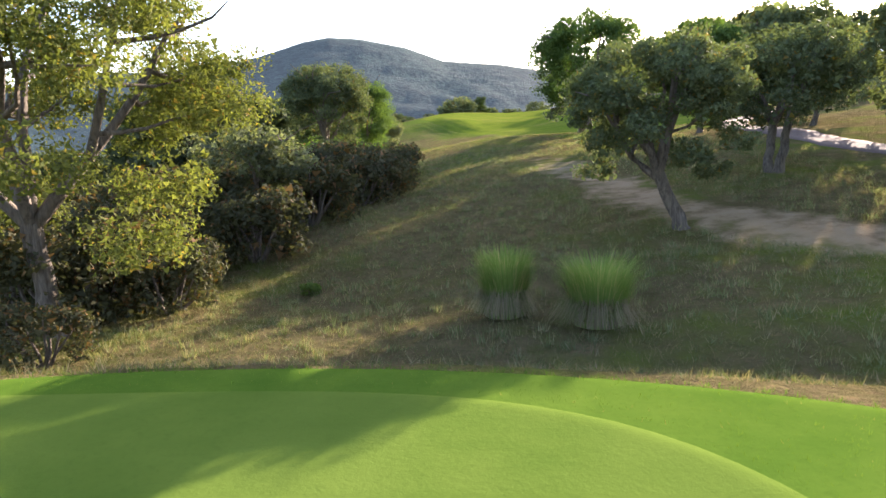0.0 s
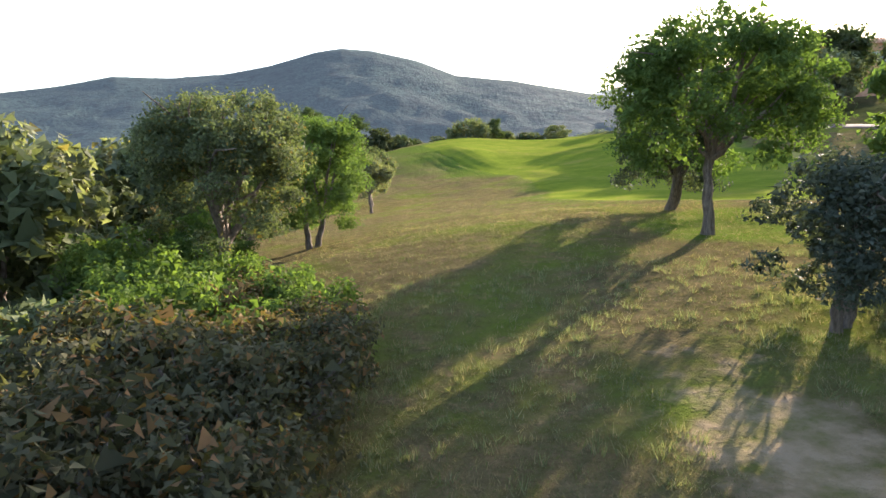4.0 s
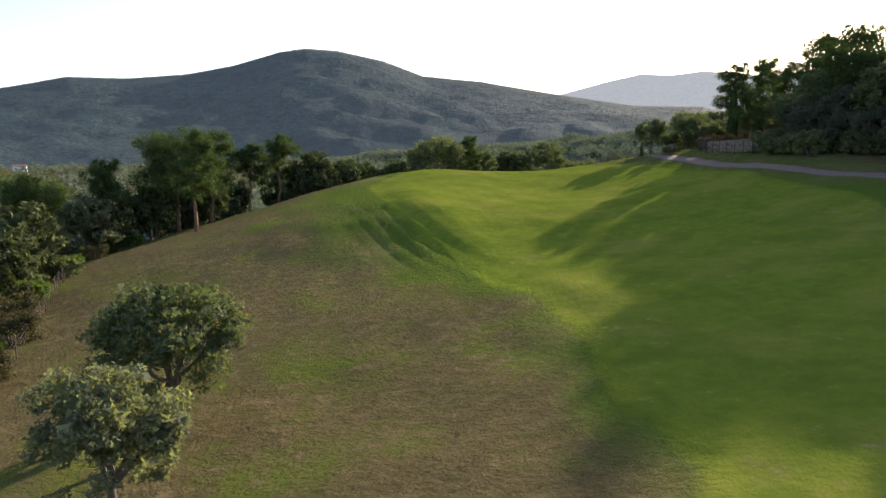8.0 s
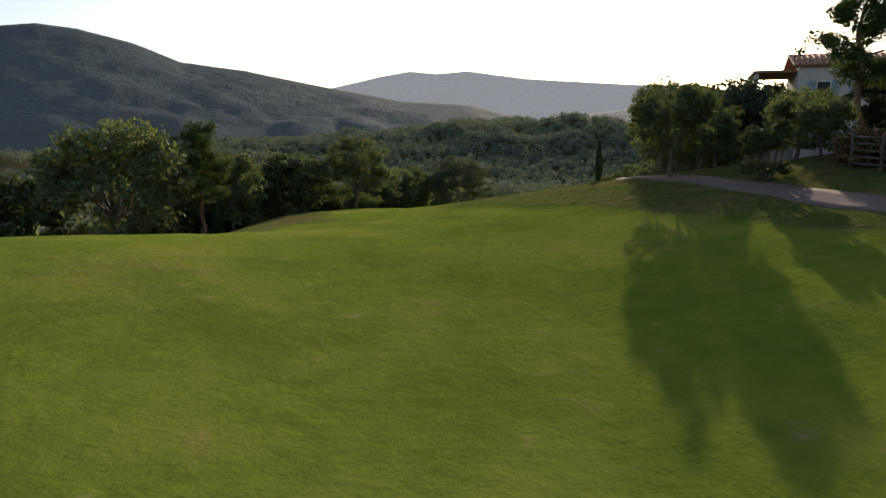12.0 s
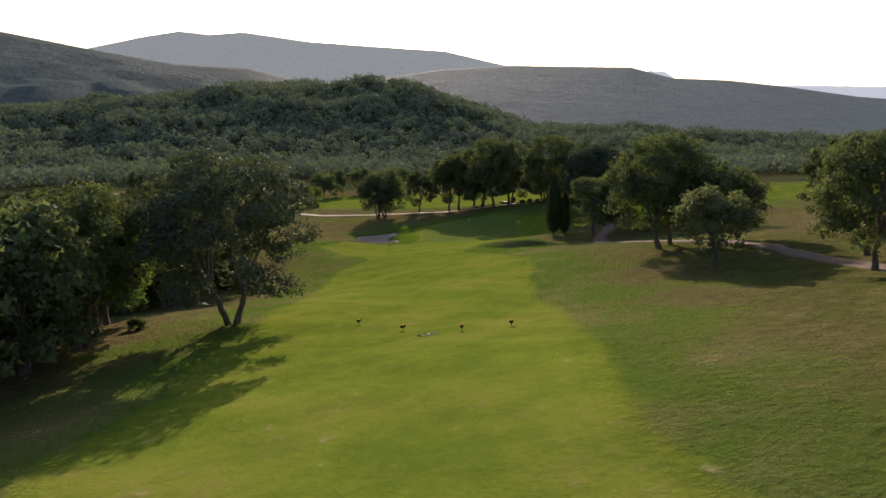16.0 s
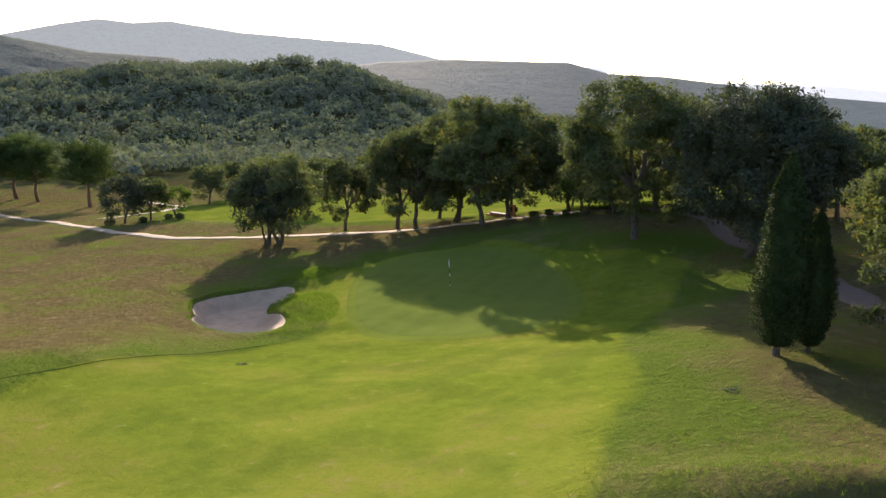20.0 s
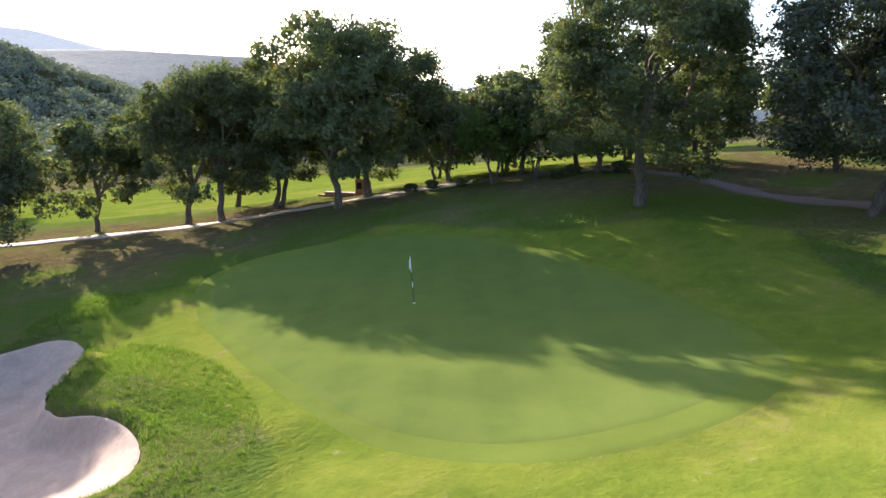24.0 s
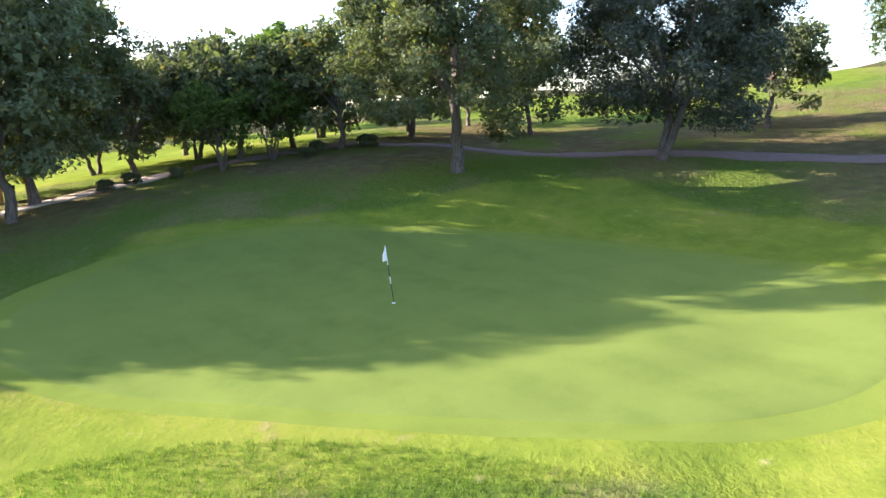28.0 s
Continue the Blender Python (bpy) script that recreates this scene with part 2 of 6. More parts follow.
# wooded hill beyond the valley: bearing from the hub, height of its top
MID_HILL = [(-180, 10), (-40, 5), (-20, 14), (-10, 22), (0, 31), (8, 40), (14, 48), (19, 54), (23, 59), (26.5, 62.5), (30.3, 64), (33.6, 56),
            (37, 41), (42.4, 25), (48.7, 18), (57, 14), (66, 10), (75, 8), (110, 30), (150, 50), (180, 30)]


def smooth(a, b, x):
    t = np.clip((x - a) / (b - a), 0, 1)
    return t * t * (3 - 2 * t)


def mound(x, y, cx, cy, rx, ry, turn, h):
    c, s = math.cos(radians(turn)), math.sin(radians(turn))
    u, v = (x - cx) * c + (y - cy) * s, -(x - cx) * s + (y - cy) * c
    return h * np.exp(-((u / rx) ** 2 + (v / ry) ** 2))


def waves(x, y, step, seed):
    """Soft unevenness of the ground, about one high."""
    r = np.random.RandomState(seed)
    out = 0
    for _ in range(7):
        a, k, p = r.rand() * 6.283, 6.283 / step * (0.6 + 0.9 * r.rand()), r.rand() * 6.283
        out = out + np.sin(k * (x * math.cos(a) + y * math.sin(a)) + p)
    return out / 4


BUNKER = (103.8, 309.6)
SAND_EDGE = [(-180, 2.8), (-143, 5.0), (-128, 6.6), (-113, 8.7), (-104, 9.5), (-96, 9.3), (-87, 8.0), (-77, 6.2), (-68, 4.4), (-59, 3.4), (-48, 3.0), (-25, 2.7), (0, 3.3), (10, 4.9),
             (17, 6.9), (23, 8.7), (29, 9.7), (37, 10.1), (45, 9.2), (53, 8.2), (63, 7.2), (75, 6.2), (90, 5.0), (110, 4.0), (125, 3.3), (150, 2.8), (180, 2.8)]


def bunker_radius(a):
    """Edge of the sand about its centre, by bearing in radians."""
    a = np.degrees(a)
    total, weight = 0, 0
    for off in (-6, -3, 0, 3, 6):
        q = (a + off + 180) % 360 - 180
        w = math.exp(-(off / 5) ** 2)
        total = total + w * np.interp(q, [e[0] for e in SAND_EDGE], [e[1] for e in SAND_EDGE])
        weight += w
    return total / weight


def heights(x, y):
    x, y = np.asarray(x, float).ravel(), np.asarray(y, float).ravel()
    dx, dy = x - HUB[0], y - HUB[1]
    r, az = np.hypot(dx, dy), np.degrees(np.arctan2(dx, dy))
    # distance from the line of play
    d = np.full(len(x), 1e9)
    line = [(0, -30), (0, 40), (3, 100), (14, 150), (45, 205), (85, 255), (118, 300), (128, 345)]
    for (x0, y0), (x1, y1) in zip(line, line[1:]):
        t = np.clip(((x - x0) * (x1 - x0) + (y - y0) * (y1 - y0)) / ((x1 - x0) ** 2 + (y1 - y0) ** 2), 0, 1)
        d = np.minimum(d, np.hypot(x - x0 - t * (x1 - x0), y - y0 - t * (y1 - y0)))
    near = 1 - smooth(70, 150, d)
    z = np.zeros(len(x))
    m = near > 0
    if m.any():
        z[m] = LAND(x[m], y[m]) * near[m]
    rim = 2 - 10 * smooth(120, 380, d) + 10 * smooth(20, 160, dx * 0.75 - dy * 0.66) * (1 - smooth(150, 420, d))
    z += rim * (1 - near)
    top = np.interp(az, [a for a, _ in MID_HILL], [h for _, h in MID_HILL])
    up = smooth(330, 690, r) * (1 - smooth(760, 1500, r))
    z += (top + 8) * up + smooth(300, 600, r) * (1 - smooth(700, 900, r)) * (5 * waves(x, y, 130, 7) + 2.5 * waves(x, y, 48, 8))
    z += waves(x, y, 5.0, 3) * 0.05 * (1 - smooth(60, 90, d)) + waves(x, y, 23.0, 4) * 0.12 * smooth(6, 30, d)
    # wheel-worn terraces on the flank of the crest
    across = x * 0.95 + y * 0.3
    z += mound(x, y, 3.4, 122, 2.6, 15, 12, 0.45) - mound(x, y, -1.6, 119, 2.8, 13, 14, 0.08)
    z += mound(x, y, 0.2, 119, 3.4, 15, 14, 0.085) * np.sin(across * 4.6 + 0.9 * np.sin(y * 0.13))
    # tee bank, fairway swales, grass hollow and green surrounds
    tee = np.hypot((x + 3.0) / 1.9, y + 2.0)
    z += 0.35 * (1 - smooth(9.2, 10.9, tee)) - 0.3 * np.exp(-((tee - 12.2) / 1.3) ** 2)
    flat = 1 - smooth(0.98, 1.22, np.hypot((x + 2.5) / 11.0, y / 8.0))
    z = z * (1 - flat) + 9.6 * flat
    z += mound(x, y, 1.0, 132, 7, 12, 10, 0.35) - mound(x, y, 13, 148, 9, 14, 20, 0.4)
    z += mound(x, y, 98.0, 262.6, 5.2, 1.4, -45, 0.75) - mound(x, y, 95.8, 260.4, 4.6, 1.7, -45, 0.75)
    z += mound(x, y, 97, 268, 9, 5, 30, 0.4)
    ba = np.arctan2(y - BUNKER[1], x - BUNKER[0])
    br = np.hypot(x - BUNKER[0], y - BUNKER[1]) / bunker_radius(ba)
    z += -0.75 * (1 - smooth(0.62, 1.04, br)) + 0.25 * np.exp(-((br - 1.12) / 0.13) ** 2)
    z += mound(x, y, 107.8, 307.1, 4.6, 1.7, 56, 0.8) + mound(x, y, 115.4, 316.8, 3.6, 1.5, 35, 0.35) - mound(x, y, 105.2, 309.6, 9.5, 5.2, 52, 1.3)
    return z


def ground_z(x, y):
    return float(heights([x], [y])[0])

# ---------------------------------------------------------------- ground sheet
def make_mesh(name, verts, faces, mats, smooth_it=True):
    """A mesh from arrays: verts n x 3, faces n x 3 or n x 4."""
    me = bpy.data.meshes.new(name)
    verts, faces = np.asarray(verts, np.float32), np.asarray(faces, np.int32)
    n, k = faces.shape
    me.vertices.add(len(verts))
    me.vertices.foreach_set("co", verts.ravel())
    me.loops.add(n * k)
    me.loops.foreach_set("vertex_index", faces.ravel())
    me.polygons.add(n)
    me.polygons.foreach_set("loop_start", np.arange(0, n * k, k, dtype=np.int32))
    me.polygons.foreach_set("loop_total", np.full(n, k, np.int32))
    if smooth_it:
        me.polygons.foreach_set("use_smooth", np.ones(n, bool))
    for m in mats:
        me.materials.append(m)
    me.update(calc_edges=True)
    return me


def thing(name, label, category, group="", at=None, kind=""):
    ob = new(name)
    ob.empty_display_size = 0.3
    if at is not None:
        ob.matrix_basis = at
    return tagged(ob, label, category, group, kind)


def piece(name, mesh, parent=None, label="", at=None):
    ob = new(name, mesh)
    ob.parent = parent
    if at is not None:
        ob.matrix_basis = at
    return tagged(ob, label)


def polar_distance(x, y, loop):
    """Signed distance to a closed loop of points: positive inside."""
    d, inside = np.full(len(x), 1e9), np.zeros(len(x), bool)
    for (x0, y0), (x1, y1) in zip(loop, loop[1:] + loop[:1]):
        t = np.clip(((x - x0) * (x1 - x0) + (y - y0) * (y1 - y0)) / ((x1 - x0) ** 2 + (y1 - y0) ** 2), 0, 1)
        d = np.minimum(d, np.hypot(x - x0 - t * (x1 - x0), y - y0 - t * (y1 - y0)))
        if y0 != y1:
            cross = ((y0 > y) != (y1 > y)) & (x < (x1 - x0) * (y - y0) / (y1 - y0) + x0)
            inside ^= cross
    return np.where(inside, d, -d)


def line_distance(x, y, line):
    d = np.full(len(x), 1e9)
    for (x0, y0), (x1, y1) in zip(line, line[1:]):
        t = np.clip(((x - x0) * (x1 - x0) + (y - y0) * (y1 - y0)) / ((x1 - x0) ** 2 + (y1 - y0) ** 2), 0, 1)
        d = np.minimum(d, np.hypot(x - x0 - t * (x1 - x0), y - y0 - t * (y1 - y0)))
    return d


FAIRWAY = [(8.0, 72), (8.6, 68.5), (10.2, 65.5), (12.5, 62.5), (18, 59.5), (27, 60), (29, 70), (31, 110), (31, 148), (28, 159), (23.8, 168), (25, 172.4), (29.5, 178.7), (34.9, 187.2), (44.9, 199), (49.7, 207.5), (54, 212), (64.4, 225), (70.4, 232.8), (80.7, 243.9), (84.2, 247.5), (87.2, 255), (88.2, 262.5), (93, 267),
           (102, 271), (112, 279), (130, 284), (133, 310), (116, 318), (110, 313), (108, 302), (105, 297.4), (101, 295.5), (96.7, 295.4), (88.4, 294), (83.5, 291), (82.5, 284), (81.5, 273.5), (75, 268.5), (66, 257.5),
           (54, 240), (42, 222), (28, 204), (22, 194), (19, 183), (14, 172), (3, 162), (-4, 146), (-2, 131), (1, 119), (4, 110), (5.8, 101), (8.7, 93)]
NEXT_FAIRWAY = [(150, 300), (152, 330), (138, 352), (128, 372), (130, 400), (160, 420), (200, 380), (205, 320), (175, 290)]
HILL_FAIRWAY = [(150, 268), (152, 240), (175, 215), (230, 190), (250, 230), (200, 262), (168, 282)]
LAWN_PATCH = [(8.2, 50.5), (9.2, 46.8), (13, 45.5), (19, 47), (18, 54), (12, 55.5), (10, 53.5)]
CART_PATH = [(22, 0), (17.5, 20), (16.5, 30), (18, 45), (26, 62), (40, 80), (43, 94), (38.5, 106), (34.2, 118), (33, 130), (33.3, 140), (33.6, 150), (34.2, 160), (35.6, 169), (42, 180.5),
             (49, 187.5), (60, 199), (78, 213), (91, 228), (97, 243), (103, 254), (110, 261.5), (118, 266.5), (127, 274), (131.5, 279),
             (137, 285.5), (143, 290), (146.5, 297), (146, 308), (144, 313.5), (141.5, 319), (140, 324), (136, 330), (130, 336.6), (122.5, 344),
             (116, 354), (113.5, 370), (112, 395), (109, 430), (95, 470)]
DIRT_TRACK = [(16, 8), (11.5, 13), (8.8, 17), (7.2, 21), (6.2, 26), (5.6, 31), (5.2, 36)]
FAR_TRACK = [(120, 398), (133, 402), (142, 412), (141, 440), (150, 480)]


def fine_steps(lo, hi, marks, coarse, fine, width):
    """Values from lo to hi, close together near the marks."""
    out, v = [lo], lo
    while v < hi:
        near = min(abs(v - m) for m in marks)
        k = min(1.0, max(0.0, (near - width) / width))
        v += fine + (coarse - fine) * k
        out.append(v)
    return np.array(out)


def build_ground():
    bear = fine_steps(-180, 180, [-158, -170, 30, 42], 1.1, 0.26, 13)
    bear = bear[:-1] - (bear[-1] - 180) * (bear[:-1] + 180) / 360
    bear = np.radians(np.unique(bear))
    rad = [0.0, 0.6]
    while rad[-1] < 4900:
        r = rad[-1]
        rad.append(r + (1.2 if r < 90 else 0.5 if r < 124 else 1.1 if r < 180 else 0.5 if r < 206 else 0.8 if r < 216 else (r - 210) * 0.03 + 0.8))
    rad = np.array(rad[1:])
    na, nr = len(bear), len(rad)
    x = np.r_[HUB[0], (HUB[0] + rad[:, None] * np.sin(bear)[None]).ravel()]
    y = np.r_[HUB[1], (HUB[1] + rad[:, None] * np.cos(bear)[None]).ravel()]
    z = heights(x, y)
    sand = np.hypot(x - BUNKER[0], y - BUNKER[1]) / bunker_radius(np.arctan2(y - BUNKER[1], x - BUNKER[0]))
    z -= 0.6 * (1 - smooth(0.84, 1.0, sand))
    i, j = np.meshgrid(np.arange(nr - 1), np.arange(na), indexing="ij")
    i, j = i.ravel(), j.ravel()
    k = (j + 1) % na
    quads = np.stack([1 + i * na + j, 1 + (i + 1) * na + j, 1 + (i + 1) * na + k, 1 + i * na + k], 1)[:, ::-1]
    me = make_mesh("ground", np.c_[x, y, z], quads, [M_GROUND])
    bm = bmesh.new()
    bm.from_mesh(me)
    bm.verts.ensure_lookup_table()
    for a in range(na):
        bm.faces.new((bm.verts[0], bm.verts[1 + (a + 1) % na], bm.verts[1 + a])).smooth = True
    bm.normal_update()
    bm.to_mesh(me)
    bm.free()
    d = np.hypot(x - HUB[0], y - HUB[1])
    wob = waves(x, y, 9, 11) * 0.5
    mown = np.maximum.reduce([smooth(-1.3, 1.1, polar_distance(x, y, f) + wob * g) for f, g in
                              ((FAIRWAY, 1.1), (NEXT_FAIRWAY, 1))])
    mown = np.maximum(mown, 0.5 * smooth(-0.9, 0.9, polar_distance(x, y, HILL_FAIRWAY) + wob))
    semi = np.maximum.reduce([smooth(-15, 3, polar_distance(x, y, f) + wob * 5) for f in (FAIRWAY, NEXT_FAIRWAY, HILL_FAIRWAY)])
    # the dry hillside below the crest stays brown up to the mown edge
    semi = np.where(y < 104, semi * smooth(-4.5, 0.5, polar_distance(x, y, FAIRWAY) + wob * 1.5), semi)
    semi = np.maximum(semi, smooth(-1.5, 0.8, polar_distance(x, y, LAWN_PATCH) + wob * 0.8))
    for px, py, sx, sy, worn in ((17.6, 190, 2.2, 5.0, 0.95), (18.4, 179.5, 1.5, 4.0, 0.8), (24.5, 172.3, 0.8, 1.0, 0.7),
                                 (18.2, 174.0, 1.3, 1.8, 0.75), (17.6, 167.0, 1.2, 1.7, 0.7), (23.8, 168.9, 0.8, 0.9, 0.7), (22.5, 164.4, 1.0, 0.8, 0.7), (14.5, 176.5, 1.6, 3.0, 0.6)):
        bare = 1 - worn * np.exp(-(((x - px) / sx) ** 2 + ((y - py) / sy) ** 2) * (1 + 0.8 * wob))
        mown, semi = mown * bare, semi * bare
    track = np.maximum(1 - smooth(0.0, 2.0, line_distance(x, y, DIRT_TRACK) + 1.4 * wob), 0) * smooth(38, 30, y)
    bank = (1 - smooth(3, 15, line_distance(x, y, CART_PATH[9:20]) + 3 * wob)) * (1 - mown)
    lush = np.exp(-(((x - 41.8 - 0.45 * (y - 192)) / 3.2) ** 2 + ((y - 192.5) / 6.0) ** 2)) * (0.8 + 0.5 * wob)
    semi, bank = np.maximum(semi, np.clip(1.3 * lush, 0, 1)), bank * (1 - np.clip(1.1 * lush, 0, 0.95))
    wood = smooth(0, 14, -polar_distance(x, y, OPEN_LAND) + 2 * wob)
    for key, val in (("mown", mown), ("semi", semi), ("track", track), ("bank", bank), ("wood", wood)):
        at = me.attributes.new(key, "FLOAT", "POINT")
        at.data.foreach_set("value", np.asarray(val, np.float32))
    ob = new("ground", me)
    tagged(ob, "rolling golf course ground of mown, rough and dry grass", "ground", kind="structure")
    return ob


# open grass; outside it lies wooded ground
OPEN_LAND = [(-40, -40), (60, -40), (45, 40), (36, 80), (38, 140), (36, 160), (48, 182), (66, 196), (100, 214), (150, 235), (230, 180),
             (300, 230), (230, 330), (190, 420), (130, 470), (95, 470), (92, 345), (78, 306), (70, 286), (64, 270), (46, 246), (30, 222),
             (6, 186), (-14, 170), (-30, 150), (-30, 132), (-20, 104), (-14, 78), (-9, 50), (-6, 30), (-7, 14), (-30, 8)]


def ground_material():
    m, nt = material("grass_ground")
    geo = nt.nodes.new("ShaderNodeNewGeometry")
    p = geo.outputs["Position"]

    def attr(name):
        return node(nt, "ShaderNodeAttribute", attribute_name=name).outputs["Fac"]

    fine, mid, big, huge = noise_tex(nt, 6.0, 6, 0.75, p), noise_tex(nt, 1.3, 5, 0.6, p), noise_tex(nt, 0.16, 4, 0.6, p), noise_tex(nt, 0.035, 3, 0.5, p)
    patch = noise_tex(nt, 0.33, 5, 0.65, p)
    # mown turf
    turf = mixc(nt, ramp(nt, mid, 0.3, 0.7), (0.112, 0.152, 0.020), (0.160, 0.198, 0.026))
    turf = mixc(nt, math_n(nt, "MULTIPLY", ramp(nt, big, 0.45, 0.62), 0.75), turf, (0.190, 0.205, 0.034))
    turf = mixc(nt, math_n(nt, "MULTIPLY", ramp(nt, fine, 0.5, 0.75), 0.45), turf, (0.06, 0.10, 0.010))
    turf = mixc(nt, math_n(nt, "MULTIPLY", ramp(nt, math_n(nt, "MULTIPLY", big, mid), 0.31, 0.4), 0.5), turf, (0.20, 0.165, 0.06))
    turf = mixc(nt, math_n(nt, "MULTIPLY", ramp(nt, patch, 0.47, 0.62), 0.45), turf, (0.080, 0.122, 0.018))
    # rough
    dry = mixc(nt, ramp(nt, mid, 0.35, 0.65), (0.135, 0.100, 0.054), (0.190, 0.148, 0.075))
    dry = mixc(nt, ramp(nt, fine, 0.42, 0.72), dry, (0.090, 0.092, 0.030))
    tuft = noise_tex(nt, 2.6, 4, 0.7, p)
    dry = mixc(nt, math_n(nt, "MULTIPLY", ramp(nt, tuft, 0.52, 0.66), 0.65), dry, (0.060, 0.062, 0.022))
    grn = mixc(nt, ramp(nt, fine, 0.3, 0.7), (0.095, 0.13, 0.022), (0.155, 0.18, 0.040))
    rough = mixc(nt, ramp(nt, math_n(nt, "ADD", math_n(nt, "MULTIPLY", big, 0.75), math_n(nt, "MULTIPLY", mid, 0.3)), 0.38, 0.54), grn, dry)
    rough = mixc(nt, math_n(nt, "MULTIPLY", ramp(nt, math_n(nt, "MULTIPLY", mid, fine), 0.29, 0.40), 0.6), rough, (0.30, 0.20, 0.115))
    semi = mixc(nt, ramp(nt, fine, 0.3, 0.7), (0.074, 0.122, 0.020), (0.128, 0.170, 0.032))
    straw = mixc(nt, ramp(nt, fine, 0.35, 0.7), (0.150, 0.135, 0.050), (0.225, 0.195, 0.088))
    semi = mixc(nt, ramp(nt, big, 0.48, 0.70), semi, straw)
    bank = mixc(nt, ramp(nt, mid, 0.4, 0.66), (0.115, 0.120, 0.036), (0.215, 0.165, 0.085))
    bank = mixc(nt, math_n(nt, "MULTIPLY", ramp(nt, patch, 0.42, 0.58), 0.75), bank, (0.078, 0.112, 0.022))
    bank = mixc(nt, ramp(nt, tuft, 0.5, 0.66), bank, (0.062, 0.068, 0.022))
    dirt = mixc(nt, ramp(nt, mid, 0.3, 0.7), (0.36, 0.25, 0.155), (0.46, 0.35, 0.23))
    wood = mixc(nt, ramp(nt, mid, 0.35, 0.65), (0.050, 0.050, 0.022), (0.095, 0.080, 0.040))
    wood = mixc(nt, ramp(nt, huge, 0.42, 0.62), wood, (0.065, 0.080, 0.034))
    jag = math_n(nt, "MULTIPLY", math_n(nt, "SUBTRACT", mid, 0.5), 0.9)

    def edge(name, lo=0.35, hi=0.65, k=1.0):
        return ramp(nt, math_n(nt, "ADD", attr(name), math_n(nt, "MULTIPLY", jag, k)), lo, hi)

    col = mixc(nt, edge("semi", 0.3, 0.8), rough, semi)
    col = mixc(nt, math_n(nt, "MULTIPLY", edge("bank", 0.3, 0.9), 0.85), col, bank)
    col = mixc(nt, edge("mown", 0.3, 0.6, 0.45), col, turf)
    # a lusher seam where two cuts of grass meet
    seam = math_n(nt, "MULTIPLY", edge("mown", 0.02, 0.3, 0.5), math_n(nt, "SUBTRACT", 1.0, edge("mown", 0.35, 0.7, 0.5)))
    col = mixc(nt, math_n(nt, "MULTIPLY", seam, math_n(nt, "MULTIPLY", ramp(nt, patch, 0.38, 0.62), 0.4)), col, (0.058, 0.102, 0.014))
    col = mixc(nt, math_n(nt, "MULTIPLY", edge("track", 0.3, 1.0, 2.2), 0.8), col, dirt)
    col = mixc(nt, edge("wood", 0.3, 0.7), col, wood)
    hgt = math_n(nt, "ADD", math_n(nt, "MULTIPLY", fine, 0.5), math_n(nt, "ADD", math_n(nt, "MULTIPLY", mid, 0.8), math_n(nt, "MULTIPLY", tuft, 0.5)))
    calm = math_n(nt, "SUBTRACT", 1.0, math_n(nt, "MULTIPLY", attr("mown"), 0.86))
    finish(nt, col, rough=0.9, bump=math_n(nt, "MULTIPLY", hgt, calm), strength=1.0, dist=0.30, spec=0.0)
    return m


M_GROUND = ground_material()
ground = build_ground()


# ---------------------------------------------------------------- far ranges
# distance haze is put in as an even emission over blue-grey base colours
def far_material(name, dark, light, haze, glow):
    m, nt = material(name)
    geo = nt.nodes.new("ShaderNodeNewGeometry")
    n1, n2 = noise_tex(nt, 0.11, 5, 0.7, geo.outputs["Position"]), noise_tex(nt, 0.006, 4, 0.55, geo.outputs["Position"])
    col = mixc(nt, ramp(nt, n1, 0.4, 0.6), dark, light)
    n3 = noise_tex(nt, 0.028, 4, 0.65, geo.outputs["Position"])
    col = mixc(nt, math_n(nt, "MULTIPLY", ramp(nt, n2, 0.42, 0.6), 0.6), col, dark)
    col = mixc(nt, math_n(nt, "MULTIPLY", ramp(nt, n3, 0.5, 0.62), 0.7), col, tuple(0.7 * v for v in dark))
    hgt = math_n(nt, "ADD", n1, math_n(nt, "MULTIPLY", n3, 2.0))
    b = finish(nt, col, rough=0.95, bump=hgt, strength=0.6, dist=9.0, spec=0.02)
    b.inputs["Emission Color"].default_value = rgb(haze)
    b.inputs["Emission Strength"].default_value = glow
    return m


